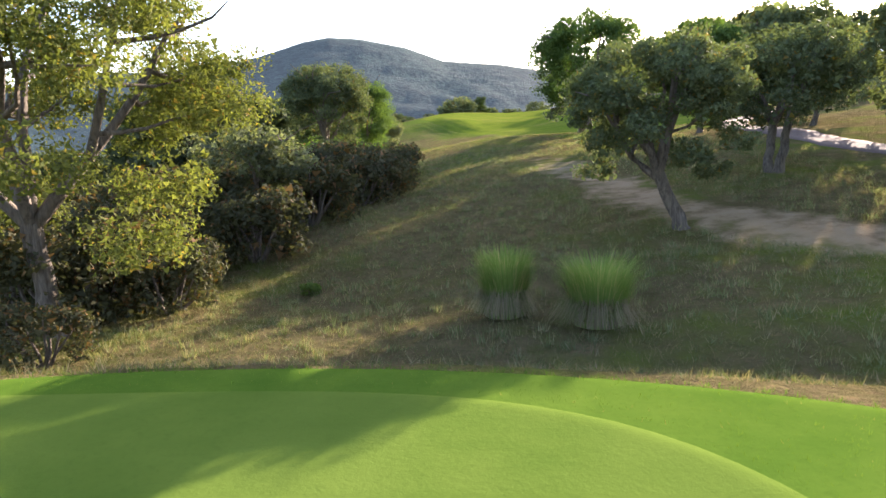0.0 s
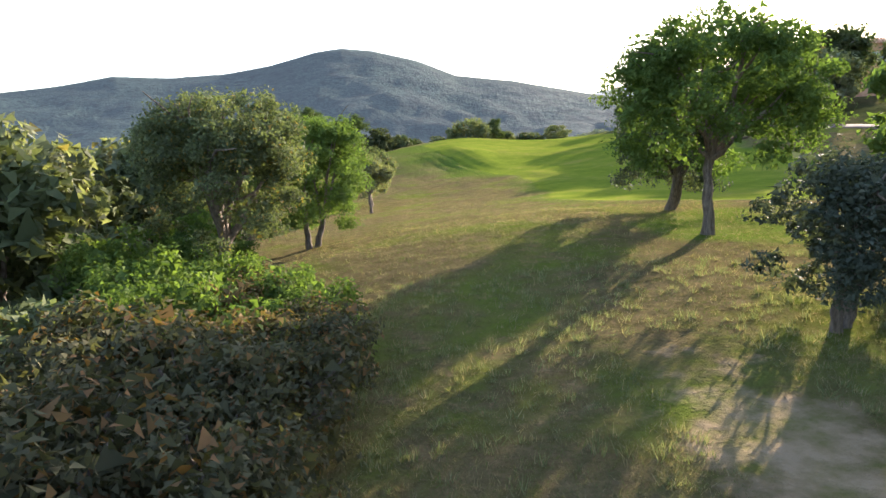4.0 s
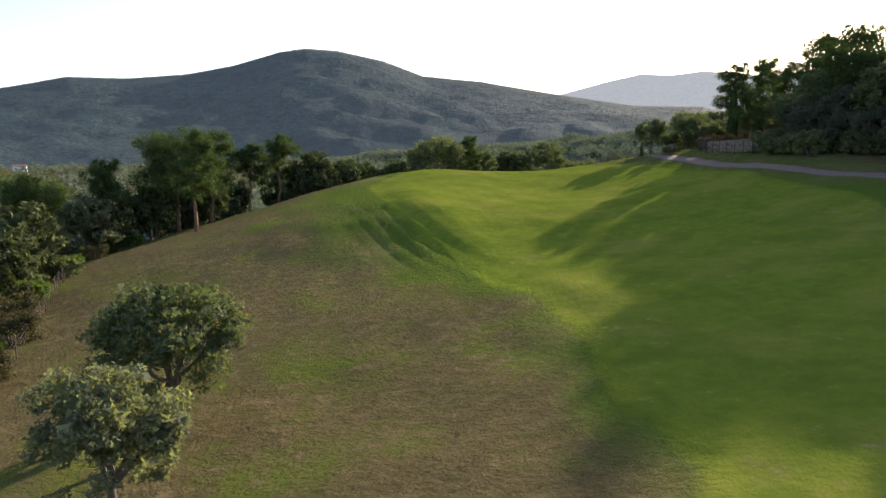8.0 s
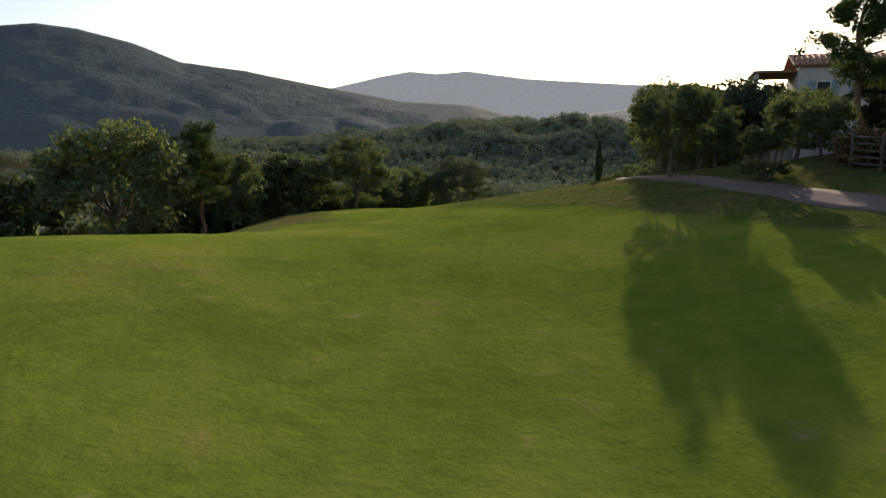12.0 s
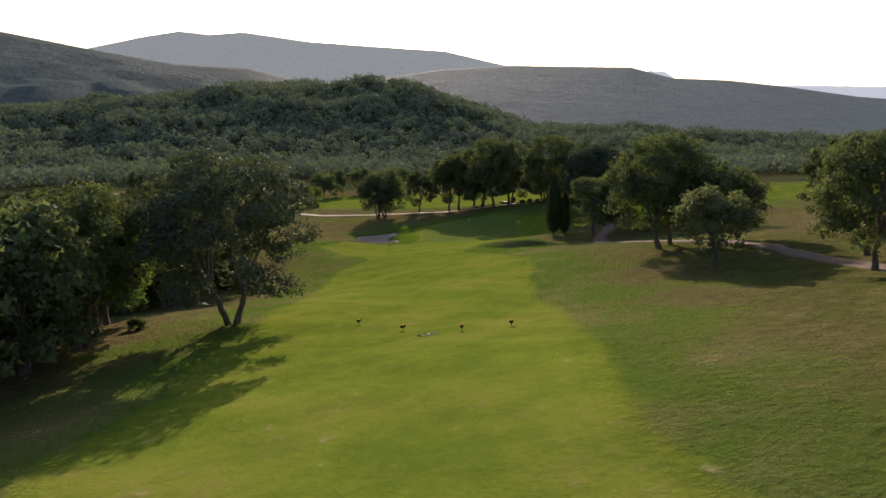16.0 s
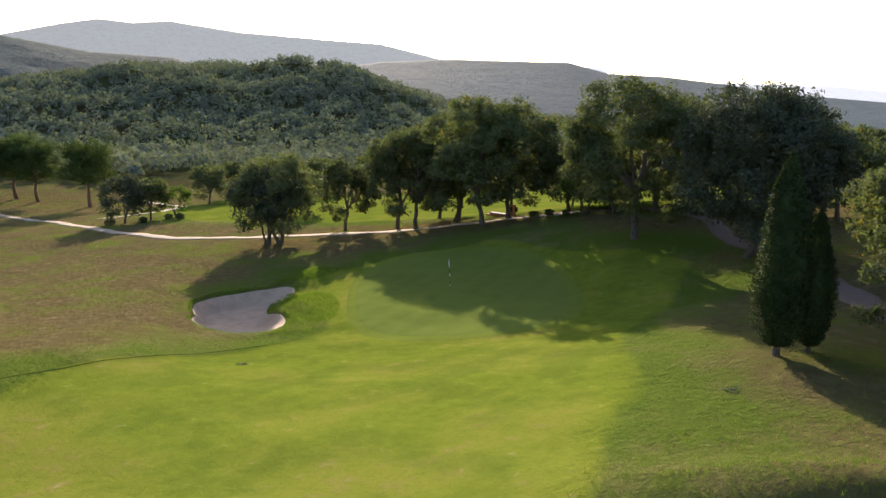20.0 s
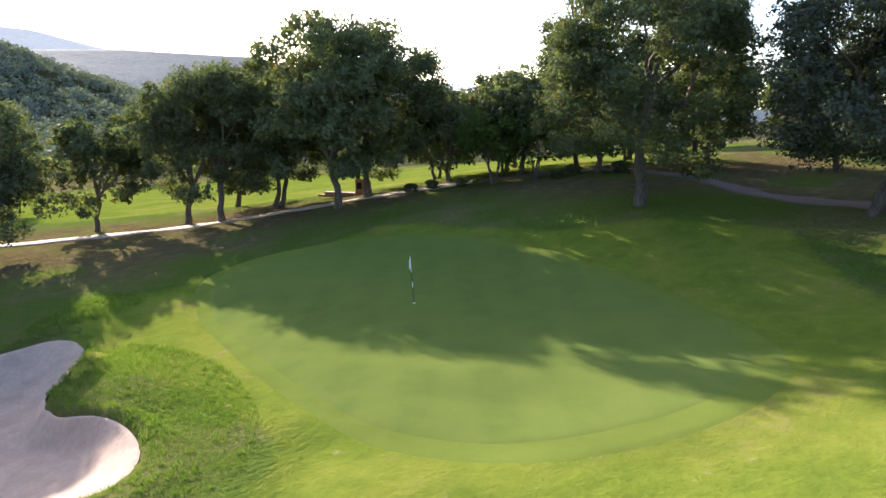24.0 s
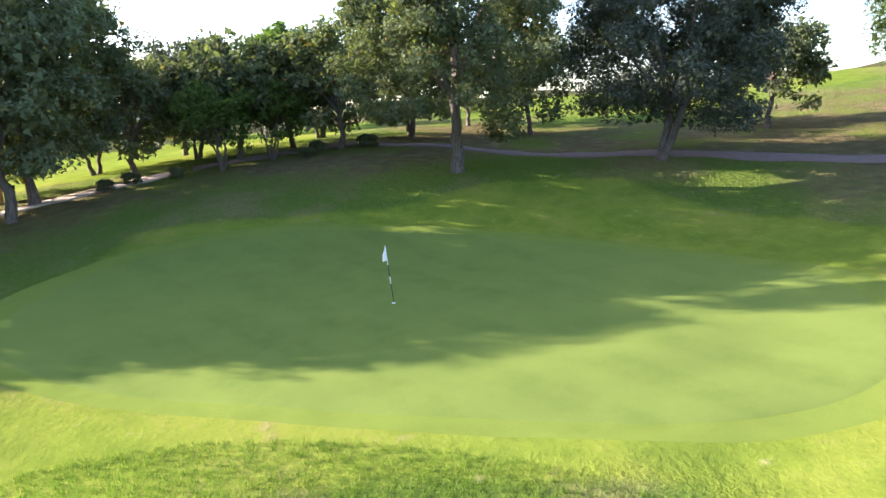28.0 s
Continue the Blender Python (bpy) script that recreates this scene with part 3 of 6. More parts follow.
def far_range(name, label, tops, reach, depth, mat, seed, rough):
    """A mountain range on a ring round the hub: tops lists bearings and heights above the plain."""
    ba = np.arange(tops[0][0], tops[-1][0], 0.16)
    crest = np.interp(ba, [t[0] for t in tops], [t[1] for t in tops])
    kern = np.exp(-(np.arange(-60, 61) / 26.0) ** 2)
    soft = np.convolve(np.pad(crest, 60, mode="edge"), kern / kern.sum(), mode="valid")
    rs = np.random.RandomState(seed)
    rows = 26
    u = np.linspace(0, 1, rows)
    verts = []
    for k, uu in enumerate(u):
        r = reach - depth * (1 - uu) if uu <= 1 else reach
        spur = min(1.0, rough / 3) * sum(np.sin(ba * f + p + 3.0 * uu) * a for f, p, a in zip((0.35, 0.7, 1.3, 2.4), rs.rand(4) * 6, (0.07, 0.05, 0.025, 0.012)))
        prof = np.clip(uu + spur * uu * (1 - uu) * 3.2, 0, 1.0) ** 0.85
        jit = rough * (rs.rand(len(ba)) - 0.5) * (0.25 + 0.75 * uu)
        z = -30 + (crest * uu ** 3 + soft * (1 - uu ** 3) + 30) * prof + jit
        verts.append(np.stack([HUB[0] + r * np.sin(np.radians(ba)), HUB[1] + r * np.cos(np.radians(ba)), z], 1))
    back = verts[-1].copy()
    back[:, :2] = (back[:, :2] - HUB) * 1.08 + HUB
    back[:, 2] = -40
    verts.append(back)
    n = len(ba)
    i, j = np.meshgrid(np.arange(rows), np.arange(n - 1), indexing="ij")
    i, j = i.ravel(), j.ravel()
    faces = np.stack([i * n + j, i * n + j + 1, (i + 1) * n + j + 1, (i + 1) * n + j], 1)
    me = make_mesh(name, np.concatenate(verts), faces, [mat])
    return tagged(new(name, me), label, "mountain", kind="structure")


PEAK_RANGE = [(-110, 150), (-80, 190), (-60, 200), (-46, 215), (-41, 218), (-35, 216), (-31.4, 246), (-27.7, 289), (-23.7, 294), (-19.5, 318), (-16, 355), (-12.4, 410),
              (-10.4, 427), (-7.8, 422), (-4.1, 390), (-0.9, 338), (3.9, 319), (10.2, 272), (16.2, 230), (21.5, 222), (26.3, 167), (32.7, 76), (38, 0)]
TWIN_RANGE = [(4, 330), (10.5, 420), (14.6, 499), (16.9, 533), (19, 522), (21.5, 541), (26.2, 500), (36.6, 456), (41.9, 366), (54.9, 176), (62, 60)]
EAST_RANGE = [(27, 150), (31, 235), (36.6, 282), (41.9, 297), (46.2, 290), (50.7, 283), (53.8, 234), (57.7, 220), (61.5, 190), (66, 145), (72, 110), (82, 80), (95, 60)]
ROCK_RANGE = [(49, 280), (50.5, 324), (52.2, 361), (53.4, 353), (54.2, 300), (58, 262), (63, 259), (68.8, 237), (78, 150), (90, 60)]
# the paler ranges carry more painted haze: lighter bases, stronger emission
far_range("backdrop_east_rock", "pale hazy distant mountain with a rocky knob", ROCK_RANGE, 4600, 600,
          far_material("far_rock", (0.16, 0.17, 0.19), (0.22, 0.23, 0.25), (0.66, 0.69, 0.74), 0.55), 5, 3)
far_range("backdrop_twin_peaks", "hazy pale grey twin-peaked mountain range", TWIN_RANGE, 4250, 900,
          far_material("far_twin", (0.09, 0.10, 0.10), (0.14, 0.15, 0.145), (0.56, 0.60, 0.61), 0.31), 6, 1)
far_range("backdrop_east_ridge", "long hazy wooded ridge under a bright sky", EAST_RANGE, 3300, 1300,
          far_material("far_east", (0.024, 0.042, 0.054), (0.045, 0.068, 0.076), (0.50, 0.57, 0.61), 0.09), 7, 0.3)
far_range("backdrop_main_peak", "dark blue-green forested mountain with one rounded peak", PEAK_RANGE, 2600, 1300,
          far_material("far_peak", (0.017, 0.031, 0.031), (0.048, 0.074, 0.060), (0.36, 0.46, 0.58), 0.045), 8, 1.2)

# ---------------------------------------------------------------- trees and bushes
def tube(path, radii, sides=7, wob=0.0, rs=None):
    """Verts and quads of a tapered limb along a path."""
    path, verts, faces = [Vector(p) for p in path], [], []
    n = len(path)
    for i, p in enumerate(path):
        d = (path[min(i + 1, n - 1)] - path[max(i - 1, 0)]).normalized()
        side = d.orthogonal().normalized() if abs(d.z) < 0.99 else Vector((1, 0, 0))
        up = d.cross(side)
        for k in range(sides):
            a = 2 * math.pi * k / sides
            r = float(radii[i]) * (1 + (wob * (rs.random() - 0.5) if rs else 0))
            verts.append(p + r * (math.cos(a) * side + math.sin(a) * up))
    for i in range(n - 1):
        for k in range(sides):
            k2 = (k + 1) % sides
            faces.append((i * sides + k, i * sides + k2, (i + 1) * sides + k2, (i + 1) * sides + k))
    return np.array([tuple(v) for v in verts]), np.array(faces)


def join(parts):
    vs, fs, off = [], [], 0
    for v, f in parts:
        vs.append(v)
        fs.append(f + off)
        off += len(v)
    return np.concatenate(vs), np.concatenate(fs)


def curve_between(a, b, rs, n=6, sag=0.12, droop=0.0):
    a, b = np.array(a, float), np.array(b, float)
    length = np.linalg.norm(b - a)
    off = (np.array([rs.random(), rs.random(), rs.random()]) - 0.5) * 2 * sag * length
    t = np.linspace(0, 1, n)[:, None]
    pts = a + (b - a) * t + off * np.sin(np.pi * t) + np.array([0, 0, 1]) * droop * length * np.sin(np.pi * t)
    kink = (np.array([[rs.random() - 0.5 for _ in range(3)] for _ in range(n)])) * 0.06 * length
    kink[0] = kink[-1] = 0
    return pts + kink


def leaf_quads(centres, size, rs, aspect=0.62, up=0.35, out=None):
    """Small folded-looking leaves: one quad each, turned at random, tending to face upwards and outwards."""
    n = len(centres)
    nrm = rs.normal(size=(n, 3))
    nrm[:, 2] += up * 2
    if out is not None:
        nrm += out * 0.8
    nrm /= np.linalg.norm(nrm, axis=1, keepdims=True) + 1e-9
    a = np.cross(nrm, rs.normal(size=(n, 3)))
    a /= np.linalg.norm(a, axis=1, keepdims=True) + 1e-9
    b = np.cross(nrm, a)
    s = size * (0.65 + 0.7 * rs.rand(n, 1))
    a, b = a * s, b * s * aspect
    v = np.stack([centres - a - 0.35 * b, centres + 0.1 * a + b, centres + a - 0.8 * b], 1).reshape(-1, 3)
    f = np.arange(3 * n).reshape(n, 3)
    return v, f


def foliage(lobes, n_leaves, size, rs, clumps=11, flat=0.78, aspect=0.62, knot=0.40, inner=0.06):
    """Leaves in rounded knots set on the outside of lobes (centre, radius), with coarser leaves inside."""
    total = sum(r ** 2 for _, r in lobes)
    pts, outs, ins = [], [], []
    for c, r in lobes:
        c = np.array(c)
        k = max(5, int(clumps * (0.75 + 0.5 * rs.rand())))
        d = rs.normal(size=(k, 3))
        d /= np.linalg.norm(d, axis=1, keepdims=True)
        d[:, 2] = np.where(d[:, 2] < -0.3, d[:, 2] * 0.5, d[:, 2])
        cc = c + d * r * (0.55 + 0.3 * rs.rand(k, 1)) * np.array([1, 1, flat])
        m = max(8, int(n_leaves * r ** 2 / total))
        idx = rs.randint(0, k, m)
        o = rs.normal(size=(m, 3))
        o /= np.linalg.norm(o, axis=1, keepdims=True)
        wide = r * knot * (0.7 + 0.6 * rs.rand(k, 1))
        pts.append(cc[idx] + o * wide[idx] * rs.rand(m, 1) ** 0.4 * np.array([1, 1, 0.8]))
        outs.append(o + d[idx] * 0.7)
        q = max(2, int(m * inner))
        o = rs.normal(size=(q, 3))
        ins.append(c + np.clip(o, -1.2, 1.2) * r * 0.36)
    v, f = leaf_quads(np.concatenate(pts), size, rs, aspect, out=np.concatenate(outs))
    v2, f2 = leaf_quads(np.concatenate(ins), size * 1.8, rs, 0.8)
    return join([(v, f), (v2, f2)])


def broadleaf(name, label, category, seed, H, spread, fork, girth, leaf_mat, leaves=7000, size=0.16, limbs=5, lean=(0.0, 0.0), stems=1, lobes_more=22,
              bark=None, group="", lobe=0.36, flat=0.75, crown_low=0.3):
    """An oak-like tree at the origin: trunk or stems, boughs, and a crown of leaf clumps."""
    rs, nr = random.Random(seed), np.random.RandomState(seed)
    bark = bark or M_BARK
    root = thing(name, label, category, group)
    lobes = []
    for s in range(stems):
        a0 = rs.random() * 6.28
        foot = np.array([math.cos(a0), math.sin(a0), 0]) * (0.0 if stems == 1 else girth * 1.3)
        top = foot * 1.8 + np.array([lean[0] * fork + 0.12 * fork * (rs.random() - 0.5), lean[1] * fork + 0.12 * fork * (rs.random() - 0.5), fork * (0.9 + 0.2 * rs.random())])
        if stems > 1:
            top[:2] += np.array([math.cos(a0), math.sin(a0)]) * fork * 0.22
        path = curve_between(foot + [0, 0, -0.25], top, rs, 7, 0.06)
        rad = girth * np.array([1.55, 1.15, 1.0, 0.93, 0.88, 0.85, 0.86])
        v, f = tube(path, rad, 9, 0.16, rs)
        piece("trunk", make_mesh("trunk", v, f, [bark]), root)
        n_limb = max(2, limbs // stems + (1 if s == 0 else 0))
        start = rs.random() * 6.28
        for k in range(n_limb):
            az = start + 6.28 * k / n_limb + 0.5 * (rs.random() - 0.5)
            if stems > 1:
                az = a0 + (k - (n_limb - 1) / 2) * 1.1
            reach = spread * (0.42 + 0.33 * rs.random())
            up = fork + (H - fork) * (0.38 + 0.42 * rs.random())
            if k == 0:
                reach, up = spread * 0.22, H * 0.84
            tip = top + np.array([math.cos(az) * reach, math.sin(az) * reach, max(0.25 * (H - fork), up - fork)])
            bough = curve_between(top - [0, 0, 0.12], tip, rs, 7, 0.10, 0.05)
            limbs_v = [tube(bough, girth * np.linspace(0.62, 0.16, 7), 5, 0.12, rs)]
            lobes.append((tip, spread * lobe * (0.85 + 0.3 * rs.random())))
            for q in range(3):
                t = 2 + q + (1 if rs.random() > 0.5 else 0)
                b0 = bough[min(t, 6)]
                a2 = az + (rs.random() - 0.5) * 2.6
                out = spread * (0.25 + 0.3 * rs.random())
                end = b0 + np.array([math.cos(a2) * out, math.sin(a2) * out, (H - fork) * (0.05 + 0.28 * rs.random() - crown_low * 0.35 * rs.random())])
                limbs_v.append(tube(curve_between(b0, end, rs, 5, 0.1), girth * np.linspace(0.3, 0.07, 5), 4))
                lobes.append((end, spread * lobe * (0.6 + 0.4 * rs.random())))
            v, f = join(limbs_v)
            piece("bough", make_mesh("bough", v, f, [bark]), root)
    # outer lobes of the crown, from its lower edge to the top
    base = max(0.10 * H, fork * (0.95 - crown_low))
    mid = np.array([lean[0] * fork, lean[1] * fork, (base + H) / 2])
    turn = nr.rand() * 6.28
    for k in range(lobes_more):
        z = -0.92 + 1.9 * (k + 0.5) / lobes_more
        az = turn + 2.39996 * k + 0.5 * nr.rand()
        w = math.sqrt(max(0.0, 1 - z * z)) ** (0.8 if z > 0 else 0.55)
        r = spread * lobe * (0.62 + 0.5 * nr.rand())
        k2 = 0.82 + 0.26 * nr.rand()
        c = mid + np.array([math.cos(az) * w * (spread - r * 0.8), math.sin(az) * w * (spread - r * 0.8), z * (H - base) / 2]) * k2
        lobes.append((c, r))
    capped = []
    for c, r in lobes:
        c = np.array(c)
        h = np.hypot(*(c[:2] - mid[:2]))
        top = base + (H - base) * (1 - 0.42 * min(1.0, h / spread) ** 2) * (0.94 + 0.08 * nr.rand())
        c[2] = min(max(c[2], base + r * flat * 0.7), top - r * flat * 0.85)
        if h > spread - r * 0.8:
            c[:2] = mid[:2] + (c[:2] - mid[:2]) * (spread - r * 0.8) / h
        capped.append((c, r))
    v, f = foliage(capped, leaves, size, nr, flat=flat)
    piece("crown", make_mesh("crown", v, f, [leaf_mat], False), root)
    return root


def pine(name, label, seed, H, spread, bare, girth, leaves=8000, size=0.19, umbrella=0.5, tiers=9, group=""):
    """A pine with a long bare stem and flat pads of needles."""
    rs, nr = random.Random(seed), np.random.RandomState(seed)
    root = thing(name, label, "tree", group)
    top = np.array([(rs.random() - 0.5) * 0.12 * H, (rs.random() - 0.5) * 0.12 * H, H * 0.95])
    path = curve_between((0, 0, -0.25), top, rs, 9, 0.03)
    v, f = tube(path, girth * np.linspace(1.15, 0.25, 9), 8, 0.1, rs)
    piece("trunk", make_mesh("trunk", v, f, [M_BARK_RED]), root)
    lobes = []
    for k in range(tiers):
        t = bare + (0.97 - bare) * (k + 0.3) / tiers
        i = min(7, int(t * 8))
        base = path[i] + (path[i + 1] - path[i]) * (t * 8 - i)
        az = k * 2.4 + rs.random()
        w = umbrella + (1 - umbrella) * (1 - (t - bare) / (1 - bare))
        if k < 2:
            w *= 0.75
        reach = spread * w * (0.6 + 0.45 * rs.random())
        tip = base + np.array([math.cos(az) * reach, math.sin(az) * reach, reach * (0.12 + 0.3 * rs.random())])
        tip[2] = min(tip[2], H * 0.98)
        b = curve_between(base, tip, rs, 5, 0.08, -0.03)
        v, f = tube(b, girth * np.linspace(0.36, 0.08, 5), 5)
        piece("branch", make_mesh("branch", v, f, [M_BARK_RED]), root)
        lobes += [(tip, spread * 0.26), (b[3], spread * 0.26), (b[2] + np.array([0, 0, 0.05 * spread]), spread * 0.18)]
        for q in range(4):
            side = np.array([rs.random() - 0.5, rs.random() - 0.5, 0.55 * (rs.random() - 0.4)]) * spread * 0.85
            lobes.append((b[3] + side, spread * (0.15 + 0.12 * rs.random())))
    lobes.append((top, spread * 0.25))
    v, f = foliage(lobes, leaves, size, nr, clumps=14, flat=0.85, aspect=0.3, knot=0.7)
    piece("crown", make_mesh("crown", v, f, [M_PINE], False), root)
    return root


def cypress(name, label, seed, H, width, leaves=7000, size=0.12, foot=0.35, group=""):
    nr, rs = np.random.RandomState(seed), random.Random(seed)
    root = thing(name, label, "tree", group)
    v, f = tube([(0, 0, -0.2), (0.02, 0, foot), (0, 0.03, foot + 0.3 * H), (0, 0, H * 0.9)], [0.16 * width, 0.14 * width, 0.10 * width, 0.03], 8, 0.1, rs)
    piece("trunk", make_mesh("trunk", v, f, [M_BARK]), root)
    t = nr.rand(leaves) ** 0.9
    prof = np.clip(np.sin(np.clip(t * 1.02, 0, 1) ** 0.62 * np.pi) ** 0.62, 0.05, 1)
    a = nr.rand(leaves) * 6.283
    ridge = 1 + 0.14 * np.sin(a * 3 + t * 9 + seed) + 0.10 * np.sin(a * 7 - t * 17)
    tuft = np.sin(a * 5 + t * 31 + seed) * np.sin(t * 47 - a * 2) + 0.6 * np.sin(a * 11 + t * 83)
    r = width * prof * ridge * (0.74 + 0.28 * nr.rand(leaves) + 0.10 * tuft)
    c = np.stack([np.cos(a) * r, np.sin(a) * r, foot + t * (H - foot)], 1)
    out = np.stack([np.cos(a), np.sin(a), 0.5 * np.ones(leaves)], 1)
    v, f = leaf_quads(c, size, nr, 0.4, 0.1, out)
    v2, f2 = tube([(0, 0, foot), (0, 0, foot + (H - foot) * 0.18), (0, 0, foot + (H - foot) * 0.45), (0, 0, foot + (H - foot) * 0.78), (0, 0, H * 0.95)],
                  [width * 0.25, width * 0.72, width * 0.80, width * 0.50, 0.04], 12, 0.15, rs)
    f2 = np.concatenate([f2[:, :3], f2[:, [0, 2, 3]]])
    v, f = join([(v, f), (v2, f2)])
    piece("crown", make_mesh("crown", v, f, [M_CYP], False), root)
    return root


def bush(name, label, seed, H, spread, leaf_mat, leaves=2600, size=0.105, stems=5, category="bush", group="", flat=0.8):
    rs, nr = random.Random(seed), np.random.RandomState(seed)
    root = thing(name, label, category, group)
    lobes = []
    for k in range(stems):
        a = 6.283 * k / stems + rs.random()
        tip = np.array([math.cos(a) * spread * 0.55, math.sin(a) * spread * 0.55, H * (0.45 + 0.3 * rs.random())])
        v, f = tube(curve_between((0.1 * math.cos(a), 0.1 * math.sin(a), -0.15), tip, rs, 4, 0.1), np.linspace(0.05, 0.015, 4) * max(1, H * 0.5), 5)
        piece("stem", make_mesh("stem", v, f, [M_BARK]), root)
        lobes.append((tip, spread * 0.45))
    for k in range(5):
        a = 1.257 * k + nr.rand()
        lobes.append((np.array([math.cos(a) * spread * 0.6, math.sin(a) * spread * 0.6, H * 0.16]), spread * 0.34))
    for _ in range(6):
        d = nr.normal(size=3)
        d /= np.linalg.norm(d)
        d[2] = abs(d[2])
        c = np.array([0, 0, H * 0.32]) + d * np.array([spread * 0.62, spread * 0.62, H * 0.42])
        lobes.append((c, spread * (0.28 + 0.18 * nr.rand())))
    capped = []
    for c, r in lobes:
        h = min(1.0, math.hypot(c[0], c[1]) / spread)
        top = H * (1 - 0.4 * h * h) * (0.72 + 0.3 * nr.rand())
        capped.append((np.array([c[0], c[1], max(min(c[2], top - 0.6 * r), r * 0.4)]), r * (0.8 + 0.35 * nr.rand())))
    v, f = foliage(capped, leaves, size, nr, flat=flat)
    v[:, 2] = np.maximum(v[:, 2], 0.02)
    piece("foliage", make_mesh("foliage", v, f, [leaf_mat], False), root)
    return root


class Nursery:
    """Builds each kind of plant once and sets out copies of it."""

    def __init__(self):
        self.made = {}

    def plant(self, kind, x, y, s=1.0, turn=0.0, tall=1.0, dz=0.0, label=""):
        m = pose(x, y, ground_z(x, y) + dz, 0, 0, turn) @ Matrix.Diagonal((s, s, s * tall, 1))
        if kind not in self.made:
            ob = KINDS[kind]()
            ob.matrix_basis = m
            self.made[kind] = (ob, s, tall)
        else:
            first, s0, t0 = self.made[kind]
            m = pose(x, y, ground_z(x, y) + dz, 0, 0, turn) @ Matrix.Diagonal((s / s0, s / s0, s * tall / s0 / t0, 1))
            ob = copy_thing(first, m)
        if label:
            tagged(ob, label)
        return ob


